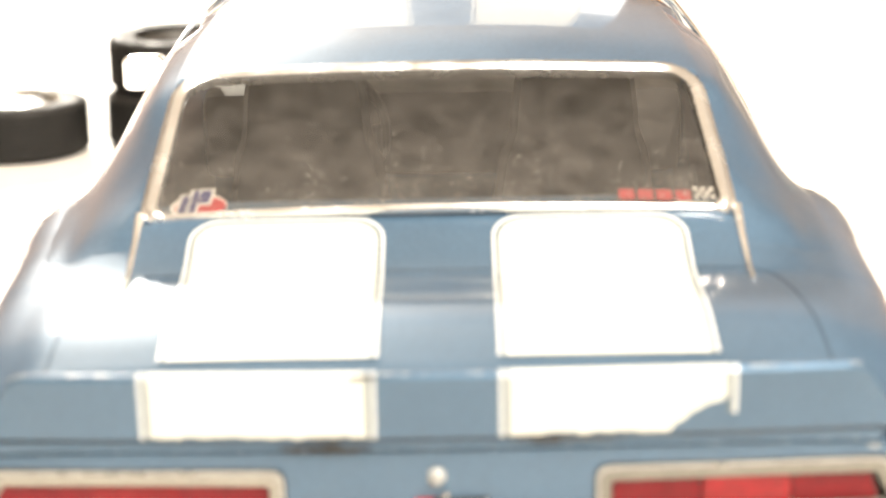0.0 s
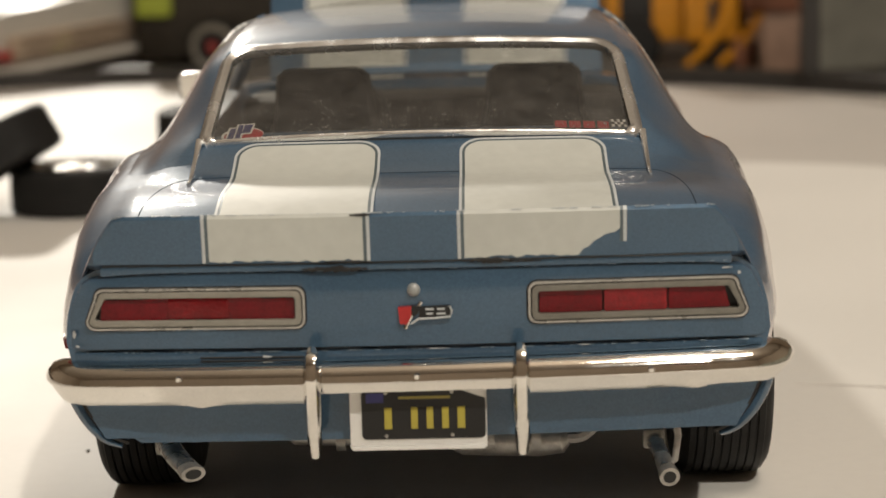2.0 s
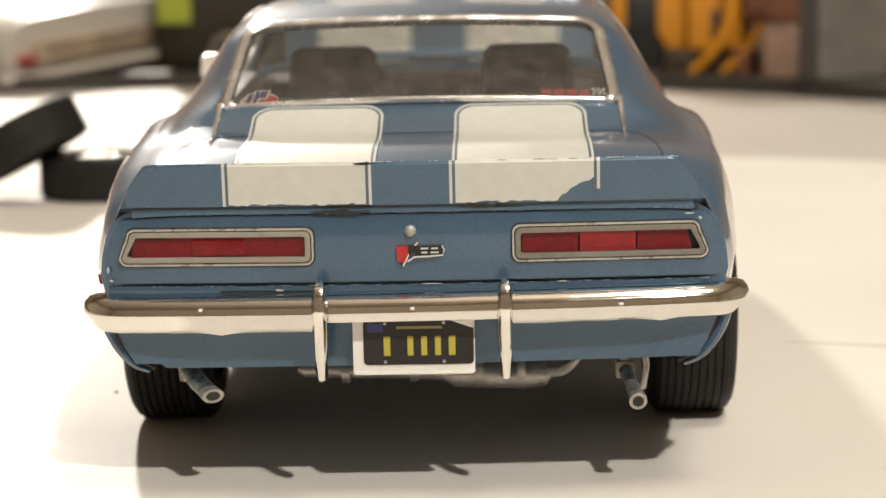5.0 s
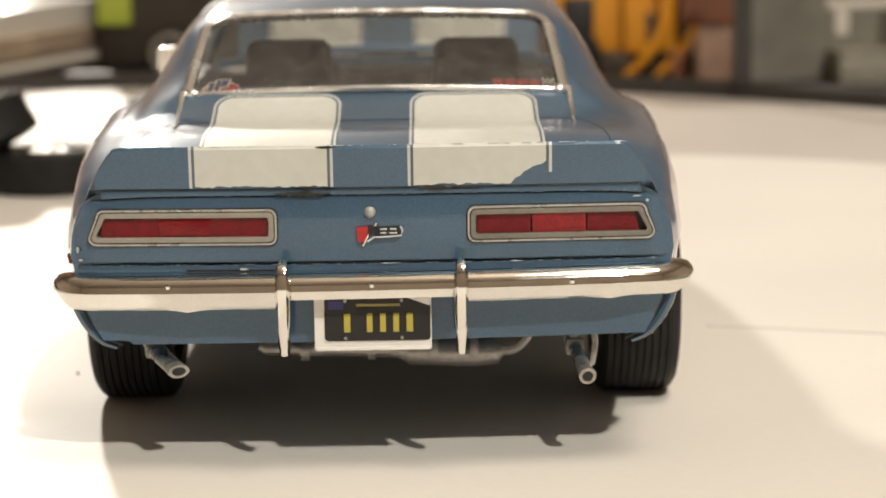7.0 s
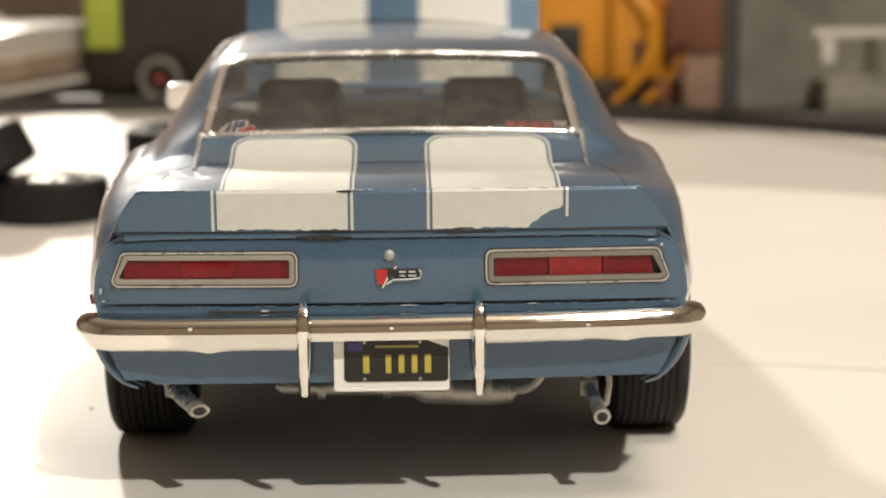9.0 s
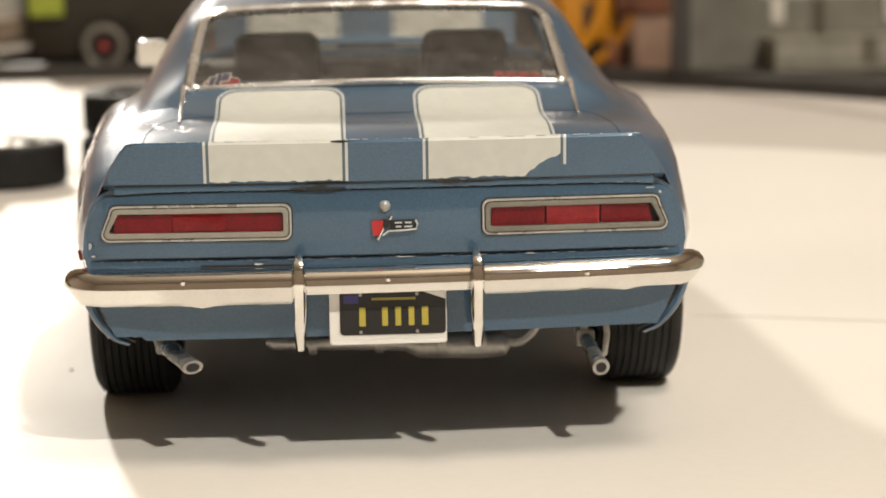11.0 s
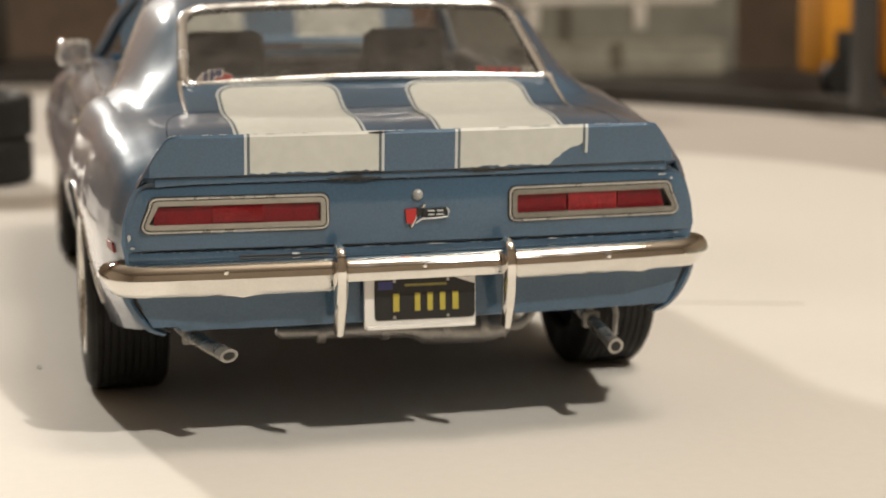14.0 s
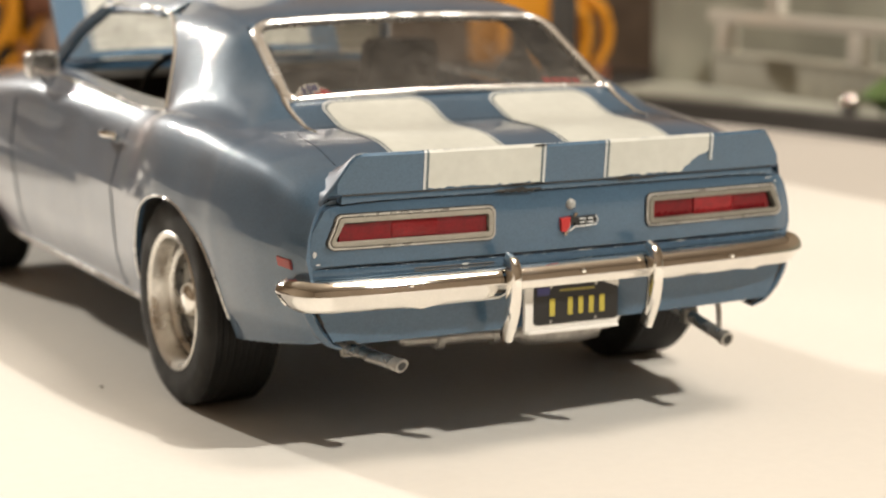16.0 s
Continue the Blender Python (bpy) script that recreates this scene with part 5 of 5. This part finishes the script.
for s in (-1, 1):
    part("tail_lamp", put(slab(rounded(s * 0.80 - 0.06, 0.40, s * 0.80 + 0.06, 0.54, 0.03, 4), -0.12, 0.04)), MARKER, van, "dull red tail lamp", bevel=0.01)
    part("wheel", put(lathe([(0, -0.1), (0.2, -0.1), (0.32, -0.1), (0.34, -0.05), (0.34, 0.05), (0.32, 0.1), (0, 0.1)], "x", 28, at=(s * 0.84, 0.95, 0.31))), RUBBER, van)
    part("wheel", put(lathe([(0, -0.1), (0.2, -0.1), (0.32, -0.1), (0.34, -0.05), (0.34, 0.05), (0.32, 0.1), (0, 0.1)], "x", 28, at=(s * 0.84, 3.4, 0.31))), RUBBER, van)
part("bumper", put(tube(spline([(-1.02, 0.10, 0.25), (-0.97, -0.12, 0.25), (0, -0.18, 0.25), (0.97, -0.12, 0.25), (1.02, 0.10, 0.25)], 5), 0.07, 10)), OFFWHITE, van)

SOOT = grain(mat("brown_black_plastic", (0.030, 0.024, 0.017), 0.42), 30, 0.35, 0.1)
PALE_RING = grain(mat("pale_ring_paint", (0.26, 0.24, 0.20), 0.5), 60, 0.2)
# black truck with a lime green panel and a red-hubbed wheel
truck = thing("black_model_truck", "black model truck with lime green panel", "model truck", (-2.2, 17.2, -0.13))
part("cargo_box", box((-3.42, 17.0, -0.02), (-0.9, 19.0, 1.4)), SOOT, truck, bevel=0.06)
part("green_panel", box((-3.40, 16.90, 0.44), (-3.03, 17.0, 1.3)), LIME, truck, "lime green card panel", bevel=0.02)
for x in (-2.58, -1.4):
    wh = part("wheel", lathe([(0, -0.12), (0.24, -0.12), (0.28, -0.06), (0.28, 0.06), (0.24, 0.12), (0, 0.12)], "y", 30, at=(x, 16.75, 0.13)), RUBBER, truck)
    part("hub", lathe([(0, -0.15), (0.05, -0.15), (0.06, -0.11)], "y", 20, at=(x, 16.75, 0.13)), MARKER, wh, "dull red hub")
    part("hub_ring", lathe([(0.17, -0.13), (0.20, -0.15), (0.23, -0.12)], "y", 24, at=(x, 16.75, 0.13)), PALE_RING, wh, "pale grey tyre ring")

# orange yellow toy loader
def loader(x, y, mirror=1, small=1.0):
    toy = thing("toy_loader", "orange yellow plastic toy loader with curved bucket arms", "toy", (x, y, -0.13), group="toy loaders")
    M = Matrix.Translation((x, y, -0.13)) @ Matrix.Diagonal((mirror * small, small, small, 1))

    def pt(nm, bm, m, lb="", bv=0.0):
        bmesh.ops.transform(bm, matrix=M, verts=bm.verts)
        bmesh.ops.recalc_face_normals(bm, faces=bm.faces)
        return part(nm, bm, m, toy, lb, bevel=bv)

    pt("cab", box((-0.75, 0.0, 0.30), (0.15, 0.9, 1.5)), ORANGE, "orange cab", 0.08)
    pt("cab_window", box((-0.62, -0.03, 0.42), (-0.30, 0.05, 0.86)), BLACK, "dark cab window", 0.03)
    pt("boom_plate", box((-0.02, -0.17, 0.30), (0.52, -0.03, 1.35)), ORANGE, "orange boom plate", 0.06)
    pt("boom_slot", box((0.21, -0.19, 0.22), (0.30, -0.15, 0.70)), BLACK, "dark slot in the boom plate", 0.015)
    pt("engine_cover", box((0.0, 0.1, 0.25), (0.62, 0.9, 0.95)), ORANGE, "", 0.08)
    for k, dx in enumerate((0.05, 0.36)):
        pts = spline([(dx, -0.1, 1.25), (dx + 0.28, -0.22, 1.0), (dx + 0.34, -0.25, 0.62), (dx + 0.16, -0.25, 0.28), (dx - 0.05, -0.22, 0.08)], 5)
        pt("arm", tube(pts, [0.10 - 0.003 * i for i in range(len(pts))], 10), ORANGE, "curved orange arm")
    for wx in (-0.5, 0.35):
        pt("wheel", lathe([(0, -0.1), (0.24, -0.1), (0.28, -0.04), (0.28, 0.06), (0.24, 0.1), (0, 0.1)], "y", 28, at=(wx, 0.0, 0.27)), RUBBER)
    pt("blade", box((0.44, -0.30, 0.02), (0.72, 0.2, 0.34)), RUST, "", 0.04)
    return toy


loader(2.15, 15.3)
loader(6.6, 11.4, 1, 0.72)
crate = thing("card_box", "brown cardboard box with a red brown lid", "box", (3.0, 15.6, 0))
part("carton", box((2.72, 15.0, -0.13), (3.32, 15.6, 0.45)), CARD, crate, bevel=0.03)
part("lid", box((2.68, 14.95, 0.45), (3.36, 15.65, 1.2)), RUST, crate, bevel=0.03)
LEAF = grain(mat("dark_leaf_green", (0.07, 0.12, 0.03), 0.6), 60, 0.3)
bottle = thing("glass_bauble", "small clear glass bauble on the shelf", "bauble", (7.45, 8.05, 0))
part("globe", lathe([(0.10 * math.sin(a), -0.11 + 0.10 - 0.10 * math.cos(a)) for a in [math.pi * k / 12 for k in range(13)]], "z", 24, at=(7.45, 8.05, 0)), CHROME, bottle)
part("leaf_tuft", lathe([(0.0, 0.0), (0.05, 0.1), (0.22, 0.18), (0.12, 0.26), (0, 0.34)], "z", 7, at=(7.55, 7.75, -0.11)), LEAF, bottle)

# ---- the room ----
room = [("floor", (-70, -70, -18.0), (70, 80, -17.0)), ("ceiling", (-70, -70, 45.0), (70, 80, 46.0)), ("wall_north", (-70, 75, -17), (70, 76, 45)), ("wall_south", (-70, -61, -17), (70, -60, 45)),
        ("wall_west", (-61, -60, -17), (-60, 75, 45)), ("wall_east", (60, -60, -17), (61, 75, 45))]
for nm, a, b in room:
    ob = part(nm, box(a, b), CEIL if nm == "ceiling" else WALL, None, "plain beige painted " + nm.split("_")[0] + " of the room", smooth=False)
    tagged(ob, "", nm.split("_")[0], "", "structure")
leg_mat = OFFWHITE
for x in (-24, 24):
    for y in (-24, 20):
        leg = part("table_leg", box((x - 1, y - 1, -17.0), (x + 1, y + 1, -0.9)), leg_mat, table, bevel=0.1)
